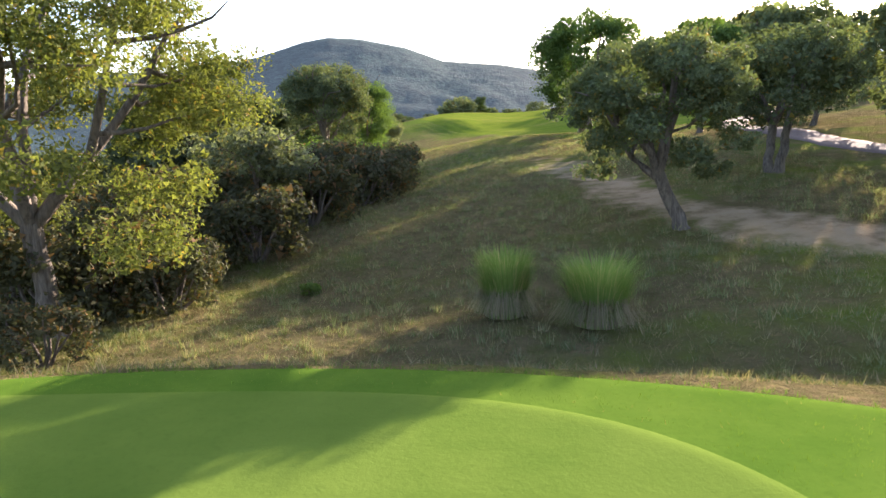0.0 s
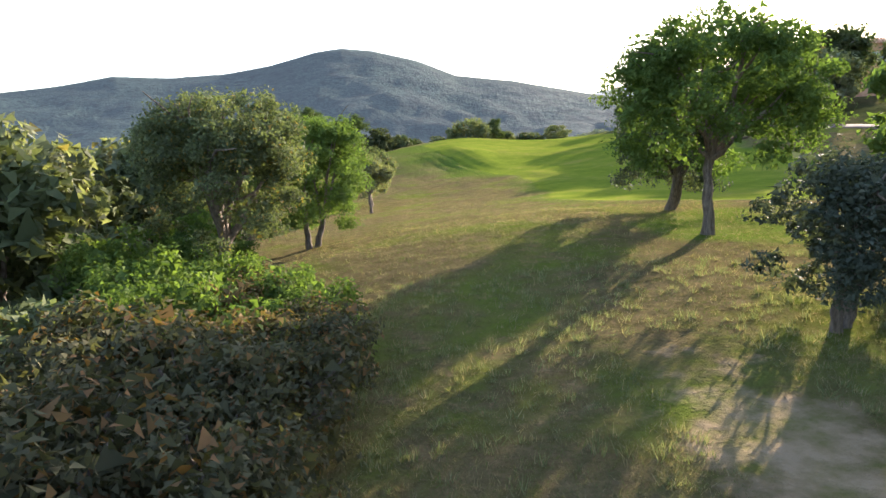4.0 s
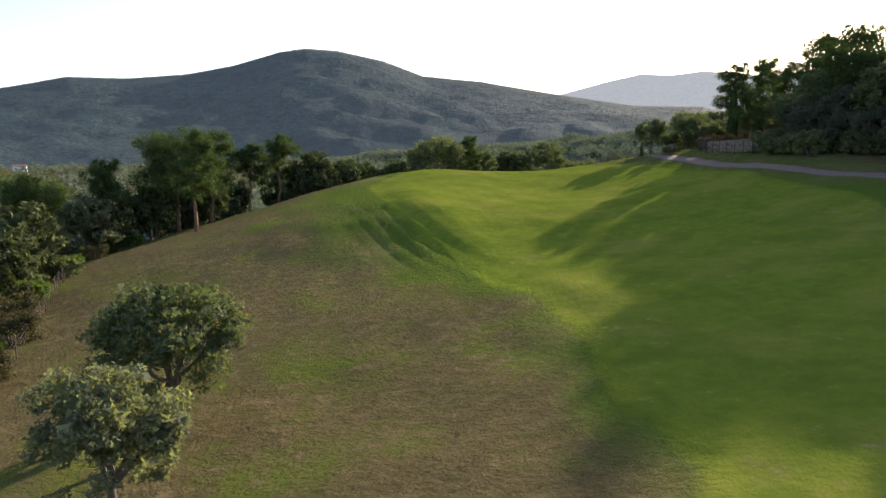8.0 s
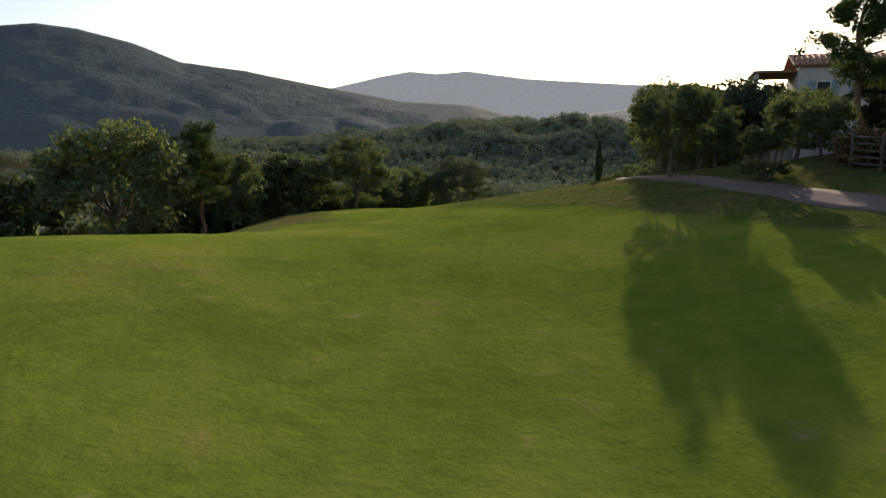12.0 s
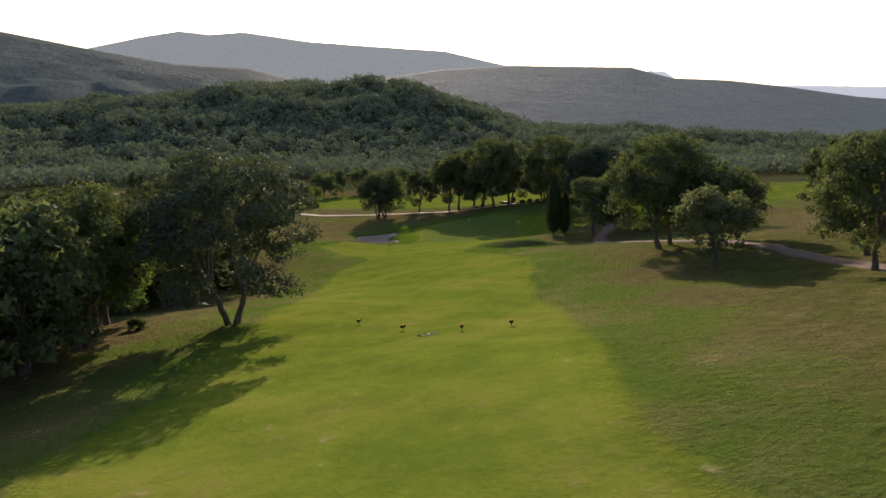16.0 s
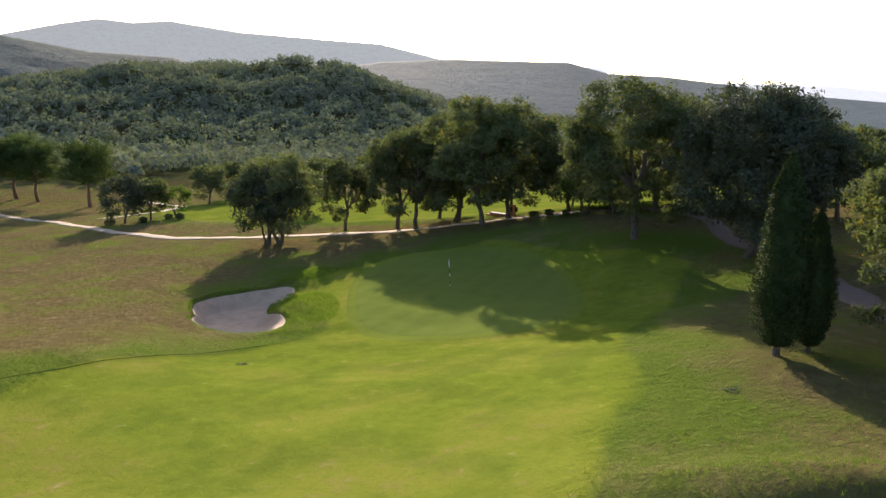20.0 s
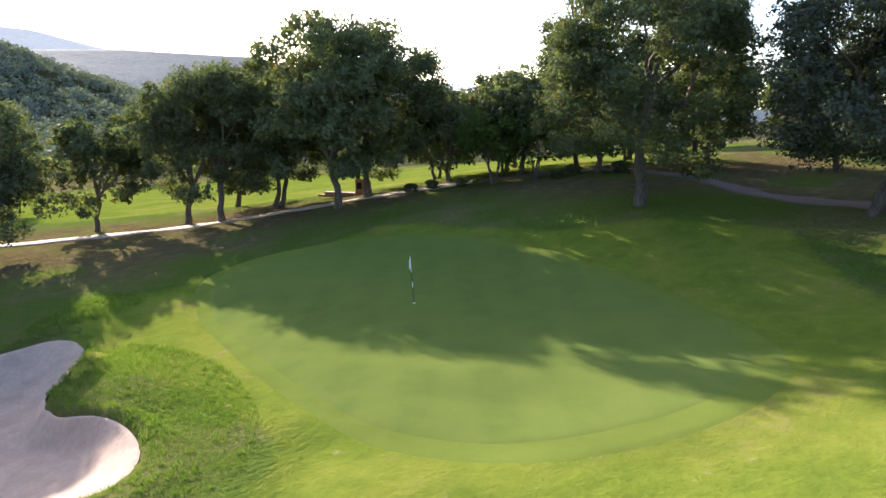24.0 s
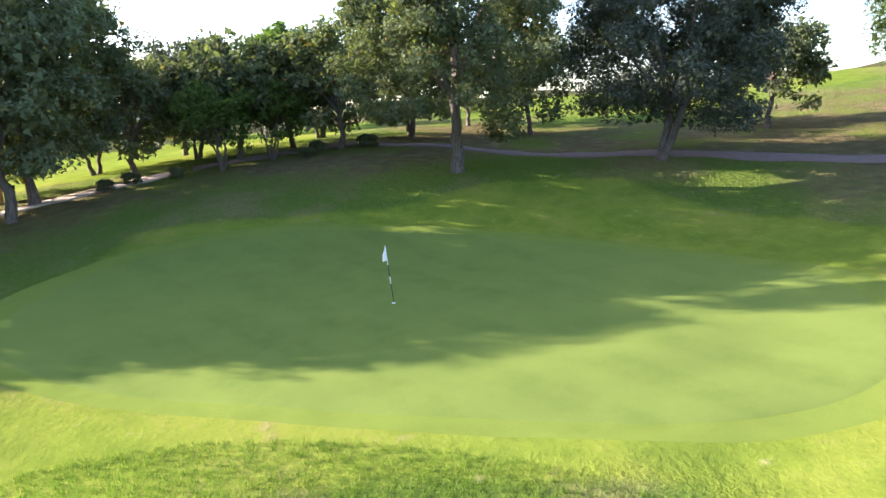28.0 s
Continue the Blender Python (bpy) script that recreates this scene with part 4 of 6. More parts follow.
# kinds for which height and crown radius are 10 m and 4.5 m (broadleaf), scaled when planted
CORK_L = "cork oak with grey furrowed bark and dense olive-green crown"
HOLM_L = "dark holm oak with blackish green crown on grass"
KINDS = {
    "cork1": lambda: broadleaf("cork_oak", CORK_L, "tree", 11, 10, 4.5, 2.7, 0.23, M_CORK, 7800, 0.20, 5, crown_low=0.5, group="oaks along the course"),
    "cork2": lambda: broadleaf("cork_oak", CORK_L, "tree", 12, 10, 4.2, 3.0, 0.21, M_CORK, 7600, 0.20, 4, (0.18, 0.05), crown_low=0.5, group="oaks along the course"),
    "cork3": lambda: broadleaf("cork_oak", CORK_L, "tree", 13, 10, 4.9, 2.4, 0.24, M_CORK, 8000, 0.20, 6, (-0.12, 0.1), crown_low=0.5, group="oaks along the course"),
    "cork4": lambda: broadleaf("cork_oak", CORK_L, "tree", 14, 10, 3.9, 3.2, 0.20, M_OAK, 7400, 0.20, 4, (0.05, -0.2), crown_low=0.5, group="oaks along the course"),
    "fine1": lambda: broadleaf("cork_oak", CORK_L, "tree", 15, 10, 4.5, 2.7, 0.20, M_CORK, 29000, 0.098, 6, crown_low=0.6, lobes_more=26, lobe=0.32, group="oaks along the course"),
    "fine2": lambda: broadleaf("cork_oak", CORK_L, "tree", 16, 10, 4.2, 2.5, 0.19, M_CORK, 28000, 0.098, 5, (0.22, 0.05), crown_low=0.6, lobes_more=24, lobe=0.33, group="oaks along the course"),
    "fine3": lambda: broadleaf("cork_oak", CORK_L, "tree", 17, 10, 4.7, 2.4, 0.17, M_CORK, 29000, 0.098, 6, (-0.15, 0.1), stems=2, crown_low=0.62, lobes_more=26, lobe=0.32, group="oaks along the course"),
    "holm1": lambda: broadleaf("holm_oak", HOLM_L, "tree", 21, 10, 5.2, 2.2, 0.17, M_HOLM, 10500, 0.185, 6, stems=2, lobes_more=28, crown_low=0.65, group="holm oaks"),
    "holm2": lambda: broadleaf("holm_oak", HOLM_L, "tree", 22, 10, 5.0, 2.0, 0.15, M_HOLM, 10000, 0.185, 6, stems=3, lobes_more=26, crown_low=0.6, group="holm oaks"),
    "holm3": lambda: broadleaf("holm_oak", "silvery grey-green holm oak with forked trunks", "tree", 23, 10, 4.8, 2.2, 0.16, M_HOLM, 29000, 0.098, 6, (0.1, 0.1), stems=2, lobes_more=26, crown_low=0.55, lobe=0.33, group="holm oaks"),
    "grey1": lambda: broadleaf("grey_oak", "grey-green holm oak with silvery leaves on dry grass", "tree", 31, 10, 4.6, 3.0, 0.20, M_OLIVE, 9000, 0.18, 5, (0.15, 0), crown_low=0.3),
    "green1": lambda: broadleaf("oak_tree", "leafy bright green oak with a dark trunk", "tree", 41, 10, 4.5, 2.8, 0.20, M_OAK, 9500, 0.18, 5, lobes_more=24, crown_low=0.35),
    "wood1": lambda: broadleaf("woodland_oak", "woodland oak with rounded dark green crown", "tree", 51, 10, 4.6, 2.0, 0.25, M_WOOD, 2700, 0.37, 3, lobes_more=18, crown_low=0.75, group="wood beside the course"),
    "wood2": lambda: broadleaf("woodland_oak", "woodland oak with rounded olive-green crown", "tree", 52, 10, 4.2, 2.4, 0.25, M_WOOD, 2700, 0.37, 3, lobes_more=18, crown_low=0.75, group="wood beside the course"),
    "wood3": lambda: broadleaf("woodland_oak", "woodland oak with greyish crown", "tree", 53, 10, 4.8, 2.0, 0.25, M_OLIVE, 2700, 0.37, 3, lobes_more=18, crown_low=0.75, group="wood beside the course"),
    "stem1": lambda: broadleaf("multi_stem_tree", "small many-stemmed tree with light green leaves", "tree", 61, 10, 5.0, 2.6, 0.12, M_BUSH, 6500, 0.18, 6, stems=5, lobes_more=14, crown_low=0.2),
    "pine1": lambda: pine("umbrella_pine", "umbrella pine with a bare reddish trunk", 71, 12, 3.6, 0.5, 0.24, 22000, 0.12, tiers=12, group="pines"),
    "pine2": lambda: pine("umbrella_pine", "tall pine with open flat needle pads", 72, 12, 3.3, 0.40, 0.22, 30000, 0.105, group="pines", umbrella=0.4, tiers=14),
    "pine3": lambda: pine("umbrella_pine", "broad dark stone pine with dense crown", 73, 12, 5.5, 0.42, 0.34, 44000, 0.13, 0.85, 24, group="pines"),
    "cyp1": lambda: cypress("cypress", "slender dark green cypress standing in grass", 81, 10, 0.95),
    "cyp2": lambda: cypress("cypress", "broad old dark cypress with a ragged outline", 82, 10, 1.3, 26000, 0.085, 0.5),
    "bush1": lambda: bush("green_bush", "dense green bush at the edge of the rough", 91, 2, 1.5, M_BUSH, group="bushes"),
    "bush2": lambda: bush("green_bush", "dark evergreen bush growing in rough grass", 92, 2, 1.4, M_CORK, group="bushes"),
    "bush3": lambda: bush("green_bush", "leafy bright green bush on the scrubby slope", 96, 2, 1.5, M_BUSH, 8500, 0.052, group="bushes"),
    "heath1": lambda: bush("heath_bush", "dark tree heath bush with brownish tips", 93, 3, 2.0, M_HEATH, 4000, 0.085, 7, group="heath scrub"),
    "heath2": lambda: bush("heath_bush", "brown drying heath bush in scrub", 94, 2, 1.5, M_BROWN, 2600, 0.085, 6, group="heath scrub"),
    "hedge1": lambda: bush("flowering_hedge", "clipped hedge bush with reddish leaf tips", 95, 2, 1.5, M_HEDGE, 3000, 0.10, 6, group="garden hedge"),
}
nursery = Nursery()
plant = nursery.plant

# ---------------------------------------------------------------- the tee and the valley slope
def own_tree(x, y, turn, *args, **kw):
    ob = broadleaf(*args, **kw)
    ob.matrix_basis = pose(x, y, ground_z(x, y), 0, 0, turn)
    return ob


own_tree(-8.0, 14.6, 0, "cork_oak", "old cork oak with sunlit yellow-green leaves and leaning trunk", "tree", 101, 8.6, 4.7, 2.2, 0.24, M_CORK_YEL,
         68000, 0.047, 6, (-0.1, -0.1), lobes_more=20, crown_low=0.5, lobe=0.28)
own_tree(-7.3, 45.6, 40, "cork_oak", "large cork oak with olive-green crown above dark scrub", "tree", 102, 7.5, 3.2, 1.9, 0.24, M_CORK,
         44000, 0.060, 7, (0.1, 0), lobes_more=24, crown_low=0.05, lobe=0.33)
own_tree(6.5, 18.9, 200, "cork_oak", "cork oak with forked dark trunk on the sandy slope", "tree", 103, 5.2, 2.6, 1.4, 0.19, M_CORK,
         46000, 0.048, 6, (0.55, -0.2), lobes_more=24, crown_low=0.05, lobe=0.30)
own_tree(11.2, 24.6, 70, "cork_oak", "twin-stemmed cork oak beside the sandy track", "tree", 104, 5.1, 2.9, 1.8, 0.16, M_CORK,
         38000, 0.06, 6, stems=2, lobes_more=24, crown_low=0.1)
own_tree(9.9, 48.0, 120, "oak_tree", "tall leafy oak with straight trunk on green grass", "tree", 105, 8.4, 4.1, 2.6, 0.20, M_OAK,
         40000, 0.075, 6, lobes_more=28, crown_low=0.2, lobe=0.32)
own_tree(10.7, 55.8, 10, "holm_oak", "round dense holm oak with twin dark stems", "tree", 106, 5.9, 2.9, 1.6, 0.16, M_HOLM,
         30000, 0.075, 6, stems=2, lobes_more=26, crown_low=0.4)
own_tree(-6.4, 57.1, 30, "oak_tree", "dense dark green oak with two slim dark stems", "tree", 107, 7.1, 3.1, 1.5, 0.16, M_OAK,
         64000, 0.058, 6, stems=2, lobes_more=40, crown_low=0.5, lobe=0.36)
own_tree(-5.7, 79.3, 0, "grey_oak", "small silvery grey oak with slanted slim trunk on dry grass", "tree", 108, 4.9, 2.0, 1.6, 0.13, M_OLIVE,
         14000, 0.075, 5, (-0.22, 0.0), lobes_more=16)
own_tree(-6.5, 86.6, 0, "cork_oak", "small round dark oak with slanted trunk on dry grass", "tree", 109, 5.8, 2.7, 1.7, 0.17, M_CORK,
         16000, 0.085, 5, (-0.25, 0.05), lobes_more=20)
own_tree(-6.6, 24.8, 0, "grey_oak", "grey spindly oak with bare lower stems in the scrub", "tree", 110, 4.2, 2.4, 1.9, 0.10, M_OLIVE,
         9000, 0.075, 5, stems=2, lobes_more=12)
own_tree(8.5, 36.4, 15, "holm_oak", "low dense dark oak bush at the foot of the slope", "tree", 113, 3.9, 2.0, 0.8, 0.12, M_HOLM,
         16000, 0.06, 6, stems=3, lobes_more=18, crown_low=0.6)
plant("cork2", 20, 31, 0.62, 10)
# the next two oaks stand out of view, added to shade the tee
plant("cork1", 17.5, 14.5, 1.0, 60)
plant("cork4", 12.9, 13.8, 0.6, 30)
plant("cork3", 20, 39, 0.6, 160)
plant("cork1", 22, 46, 0.8, 20)
plant("cork1", 24, 24, 0.75, 190)
plant("cork4", 15, 42, 0.7, 140)
plant("cork4", -9.6, 88.2, 0.3, 0)
for x, y, s in ((-3.2, 29, 0.9), (-4.6, 25.5, 1.0), (-5.6, 21.5, 0.95), (-7.2, 18.6, 0.9), (-6.8, 27, 1.1), (-5.2, 31, 1.1), (-3.6, 33.5, 0.95),
                (-8.8, 22, 1.2), (-7.5, 31, 1.3), (-9.5, 27, 1.25), (-6.2, 35, 1.1), (-10.5, 33, 1.3), (-12, 24, 1.2), (-11, 18, 1.0),
                (-2.4, 30.8, 0.8), (-2.2, 33.4, 0.85), (-2.3, 36.2, 0.75), (-4.6, 29.2, 1.15), (-8.4, 17.2, 0.9), (-7.6, 20.2, 0.95), (-9.4, 19.4, 1.0), (-6.4, 23.6, 0.8)):
    plant("heath1", x, y, s, (x * 77 + y * 31) % 360)
for k, x, y, s in (("heath2", -3.6, 36.5, 1.0), ("heath2", -5.0, 39.6, 1.1), ("bush3", -3.0, 38.8, 1.0), ("bush3", -5.4, 37.4, 1.4), ("bush3", -4.4, 40.5, 1.1), ("bush3", -7.0, 40.0, 1.5),
                   ("bush2", -8.4, 37, 1.6), ("bush3", -6.8, 43.5, 1.2), ("heath2", -5.4, 43.0, 0.8), ("bush3", -9.5, 44, 1.7), ("bush3", -10.5, 51.5, 1.7),
                   ("bush3", -11, 55, 1.3), ("bush2", -13, 48, 2.0), ("bush3", -9.0, 53, 1.0), ("heath1", -8.5, 15.8, 0.95), ("heath1", -7.0, 12.2, 0.5), ("heath1", -6.4, 16.6, 0.7)):
    plant(k, x, y, s, (x * 57 + y * 41) % 360)

# ---------------------------------------------------------------- wood on the low side, beyond a wire fence
rw = random.Random(5)
for k, x, y, s, tl in (("pine2", -24.4, 147.2, 0.98, 1.0), ("pine3", -30, 158, 1.0, 1.0), ("pine1", -27, 163, 1.0, 1.05), ("pine1", -19.5, 174, 0.95, 1.0),
                       ("pine1", -23, 168, 0.85, 1.0), ("pine2", -36, 150, 0.95, 1.0), ("pine1", -40, 140, 0.9, 1.0), ("pine3", -46, 152, 0.9, 1.0)):
    plant(k, x, y, s, rw.random() * 360, tl)
WOOD_EDGE = [(-9, 40), (-11.5, 60), (-13.4, 75), (-15.2, 84), (-18.4, 95), (-24, 112), (-34, 138), (-32, 152), (-18, 172), (2, 190)]
for i in range(96):
    y = 42 + 150 * rw.random()
    edge = float(np.interp(y, [p[1] for p in WOOD_EDGE], [p[0] for p in WOOD_EDGE]))
    x = edge - 3 - 52 * rw.random() ** 1.25
    kind = rw.choice(("wood1", "wood2", "wood3", "wood1", "pine1", "wood2"))
    if y < 88 and kind == "pine1":
        kind = "wood1"
    plant(kind, x, y, 0.55 + 0.3 * rw.random(), rw.random() * 360, 0.9 + 0.2 * rw.random())
for i in range(110):
    y = 56 + 100 * rw.random()
    edge = float(np.interp(y, [p[1] for p in WOOD_EDGE], [p[0] for p in WOOD_EDGE]))
    x = edge - 0.3 - 7.5 * rw.random()
    plant(rw.choice(("bush1", "heath1", "heath2", "bush2")), x, y, 0.6 + 0.55 * rw.random(), rw.random() * 360)
for i in range(64):
    y = 54 + 44 * rw.random()
    edge = float(np.interp(y, [p[1] for p in WOOD_EDGE], [p[0] for p in WOOD_EDGE]))
    x = edge - 0.2 - 10 * rw.random()
    plant(rw.choice(("heath2", "heath2", "bush1", "heath1", "bush2")), x, y, 0.4 + 0.5 * rw.random(), rw.random() * 360, 0.85)

# ---------------------------------------------------------------- trees behind the crest
for k, x, y, s in (("cork3", 4.6, 190, 1.15), ("pine2", 11, 193, 0.8), ("cork1", 14, 203, 0.85), ("fine2", 28.3, 213.4, 0.97), ("wood1", -2, 192, 0.85), ("wood2", -8, 193, 0.9),
                   ("wood3", -14, 190, 0.9), ("wood1", -22, 188, 0.95), ("wood2", -30, 184, 0.95), ("fine1", 37.5, 240, 0.95), ("fine3", 43.2, 239.5, 0.95),
                   ("holm3", 51.2, 238.4, 1.12), ("cork1", 22, 214, 0.9), ("wood2", 20, 210, 0.8), ("cork3", 35, 230, 0.9), ("cork1", 40, 236, 0.9),
                   ("green1", 44.5, 243, 0.85), ("wood2", 37, 246, 0.9), ("cork4", 46.5, 250, 0.85), ("wood1", 13, 209, 0.9), ("wood3", 6, 203, 0.9)):
    plant(k, x, y, s, (x * 37 + y * 91) % 360)
plant("cyp1", 12.5, 199, 0.5, 0)
for i in range(34):
    t = rw.random()
    x, y = -5 + 60 * t - 26 * rw.random(), 205 + 60 * t + 8 * rw.random()
    plant(rw.choice(("wood1", "wood2", "wood3")), x, y, 0.6 + 0.25 * rw.random(), rw.random() * 360)

# low growth that closes the wood edge behind the crest
for i in range(44):
    t = rw.random()
    x = float(np.interp(t, [0, 0.35, 0.6, 1], [-26, 2, 23, 46])) + rw.uniform(-3, 2)
    y = float(np.interp(t, [0, 0.35, 0.6, 1], [180, 196, 212, 245])) + rw.uniform(-1, 6)
    plant(rw.choice(("wood1", "wood2", "wood2", "bush2", "bush1")), x, y, 0.0 + rw.uniform(0.36, 0.6) if i % 2 else rw.uniform(0.4, 0.7), rw.random() * 360, 0.9)

# hedge-like trees along the low side of the approach
for i in range(34):
    t = rw.random()
    x, y = 57 + 24 * t - 1 - 11 * rw.random(), 258 + 50 * t + 2 * rw.random()
    plant(("cork1", "green1", "grey1", "wood2", "cork3", "wood1")[i % 6 if x > 52 + 24 * t else 3 + 2 * (i % 2)], x, y, 0.95 + 0.3 * rw.random(), rw.random() * 360)
for i in range(40):
    t = rw.random()
    x, y = 61.5 + 17 * t - 1.5 * rw.random(), 266 + 40 * t
    plant(rw.choice(("bush1", "bush2", "heath1", "heath2")), x, y, 0.5 + 0.6 * rw.random(), rw.random() * 360)
for i in range(40):
    x, y = 10 + 75 * rw.random(), 300 + 130 * rw.random()
    if polar_distance(np.array([x]), np.array([y]), OPEN_LAND)[0] < -3:
        plant(rw.choice(("wood1", "wood2", "wood3", "pine1")), x, y, 0.6 + 0.35 * rw.random(), rw.random() * 360)

# ---------------------------------------------------------------- garden side of the cart path
plant("cyp1", 36.6, 174.4, 0.28, 0, 1.05)
own_tree(34.8, 164.2, 20, "cork_oak", "small round-crowned oak on a bare dark trunk", "tree", 115, 5.5, 2.5, 1.9, 0.13, M_CORK,
         16000, 0.075, 5, lobes_more=24, crown_low=0.3, lobe=0.32)
cone = bush("clipped_bush", "tall dense dark bush at the turn of the path", 97, 3.3, 1.35, M_WOOD, 15000, 0.06, 6, flat=1.0)
cone.matrix_basis = pose(35.6, 158.2, ground_z(35.6, 158.2))
plant("cyp1", 42.0, 154.2, 0.68, 10, 1.1)
for k, x, y, s in (("pine2", 45.2, 161.6, 0.91), ("pine2", 48.0, 158.5, 0.9), ("pine3", 53.5, 149, 0.95), ("pine1", 45.5, 148, 0.76), ("pine2", 38.4, 141.5, 0.54), ("pine3", 45, 132.8, 0.72), ("pine3", 49, 125, 0.72),
                   ("pine3", 50.5, 117, 0.78), ("cork1", 43, 124, 0.8), ("cork3", 42, 141, 0.6), ("holm1", 46, 137, 0.7), ("cork1", 44, 156.5, 0.42), ("wood1", 52, 134, 0.8),
                   ("cork3", 42.0, 161, 0.36), ("cork1", 44.5, 165, 0.42), ("wood1", 50, 158, 0.6), ("cork2", 41, 168, 0.36), ("cork3", 47.5, 168, 0.5), ("wood1", 53, 166, 0.6),
                   ("holm1", 42, 128.5, 0.6), ("holm2", 44, 118, 0.9), ("wood1", 47, 129, 0.68), ("wood1", 50, 117, 1.0), ("cork1", 47, 142, 0.8), ("wood3", 44, 108, 0.85), ("wood1", 48, 100, 0.8), ("wood2", 50, 88, 0.8), ("holm1", 40.5, 117, 0.5)):
    plant(k, x, y, s, (x * 53 + y * 29) % 360)
for x, y, s in ((39.6, 156.4, 1.0), (39.8, 154, 0.95), (40.4, 151.4, 0.9), (41.0, 147, 0.9), (41.4, 144, 0.8), (41.2, 141, 0.9)):
    plant("hedge1", x, y, s, x * 99 % 360)
# evergreens added under the pines to darken the sunlit ground behind the path
rg = random.Random(31)
for i in range(30):
    y = 106 + 32 * i / 29
    x = float(np.interp(y, [106, 118, 130, 140], [41.5, 38.4, 37.6, 37.6])) + rg.uniform(-0.4, 3.2)
    if i % 3:
        plant("bush2", x, y, rg.uniform(0.8, 1.3), rg.random() * 360, 1.2)
    else:
        plant("holm2", x + 1.5, y, rg.uniform(0.38, 0.5), rg.random() * 360)
for k, x, y, s in (("fine1", 45.5, 178, 0.82), ("fine3", 44, 173.5, 0.62), ("fine2", 50, 183, 0.88), ("holm1", 54, 181, 0.85), ("fine3", 57.5, 182.5, 0.8), ("holm2", 58, 193.5, 0.72), ("cork1", 57, 187.5, 0.9), ("holm2", 61, 186, 0.9),
                   ("cork3", 64, 194, 0.8), ("grey1", 71, 199, 0.75), ("fine1", 77.6, 214.2, 0.82), ("holm1", 77, 202, 0.75), ("cork4", 85.8, 218, 0.85), ("cork1", 83, 207, 0.85), ("cork3", 93, 214, 0.85),
                   ("holm2", 99, 222, 0.8), ("cork2", 105, 229, 0.9), ("cork1", 101, 213, 0.9), ("wood1", 110, 222, 0.9)):
    plant(k, x, y, s, (x * 61 + y * 17) % 360)
own_tree(63.4, 197.6, 40, "grey_oak", "half-bare grey oak with thin twiggy crown", "tree", 114, 7.6, 2.7, 2.2, 0.15, M_OLIVE,
         6500, 0.075, 8, lobes_more=16, crown_low=0.1, lobe=0.3)
# beside the path above the green
plant("fine3", 88.0, 235.5, 1.05, 20)
plant("cork4", 90.4, 236.2, 0.9, 200)
plant("grey1", 79.2, 224.8, 0.58, 70)
plant("cork3", 89.5, 231.6, 0.75, 160)
plant("grey1", 95, 232.6, 0.6, 160)

# ---------------------------------------------------------------- round the green
own_tree(133.8, 292.3, 60, "cork_oak", "great cork oak with pale bark and sunlit grey-green crown", "tree", 111, 14.6, 6.7, 4.2, 0.33, M_CORK,
         78000, 0.105, 7, (0.05, 0.05), lobes_more=42, crown_low=0.6, lobe=0.28)
own_tree(130.7, 281.0, 150, "holm_oak", "broad dark holm oak with twin trunks and hanging crown", "tree", 112, 13.2, 6.5, 3.0, 0.24, M_HOLM,
         76000, 0.105, 8, (-0.02, 0.16), stems=2, lobes_more=44, crown_low=0.45, lobe=0.33)
plant("cyp2", 109.3, 269.2, 0.85, 0)
plant("cyp2", 110.6, 268.4, 0.62, 100)
for k, x, y, s, tl in (("fine1", 112.4, 264.6, 0.88, 1.0), ("fine2", 114.6, 261.6, 0.9, 1.0), ("holm3", 117.8, 261.2, 0.92, 0.95), ("fine1", 121.5, 261, 0.9, 1.0),
                       ("pine3", 127, 263, 0.86, 1.0), ("cork3", 136.5, 268, 0.85, 1.0),
                       ("fine3", 122.5, 335.0, 1.22, 0.95), ("holm2", 121.4, 336.2, 0.95, 1.05),
                       ("fine2", 137.6, 331.2, 1.36, 1.0), ("fine1", 138.2, 327.9, 1.38, 1.04), ("fine3", 143.3, 326.1, 1.33, 1.03), ("fine2", 139.1, 316.7, 1.52, 1.06),
                       ("fine1", 143.1, 316.4, 1.5, 1.02), ("cork3", 148, 311, 0.9, 1.0), ("holm2", 156, 297, 0.9, 1.0), ("cork1", 157, 308, 0.9, 1.0), ("cork3", 149, 291, 0.95, 1.0), ("cork3", 148.6, 281.0, 0.9, 1.0),
                       ("cork2", 158, 283, 0.85, 1.0), ("cork1", 153, 290, 0.9, 1.0), ("cork3", 144.6, 297.3, 0.95, 1.0), ("cork4", 149.5, 300, 0.95, 1.0),
                       ("holm2", 151, 307, 0.9, 1.0), ("cork1", 147.5, 320, 0.95, 1.0), ("cork3", 146.6, 304, 0.95, 1.0), ("holm1", 152, 314, 0.9, 1.0),
                       ("stem1", 143.6, 305.3, 0.62, 1.0), ("stem1", 144.2, 302, 0.55, 1.0), ("cork1", 147.5, 334, 1.1, 1.0), ("cork2", 134, 338, 1.05, 1.0)):
    plant(k, x, y, s, (x * 83 + y * 47) % 360, tl)
for x, y, s in ((143.9, 308.1, 0.45), (144.4, 310.9, 0.5), (143.8, 298.9, 0.55), (142.6, 299.9, 0.45), (143.4, 312.4, 0.5), (144.2, 295.4, 0.6)):
    plant("bush2", x, y, s, x * 77 % 360)
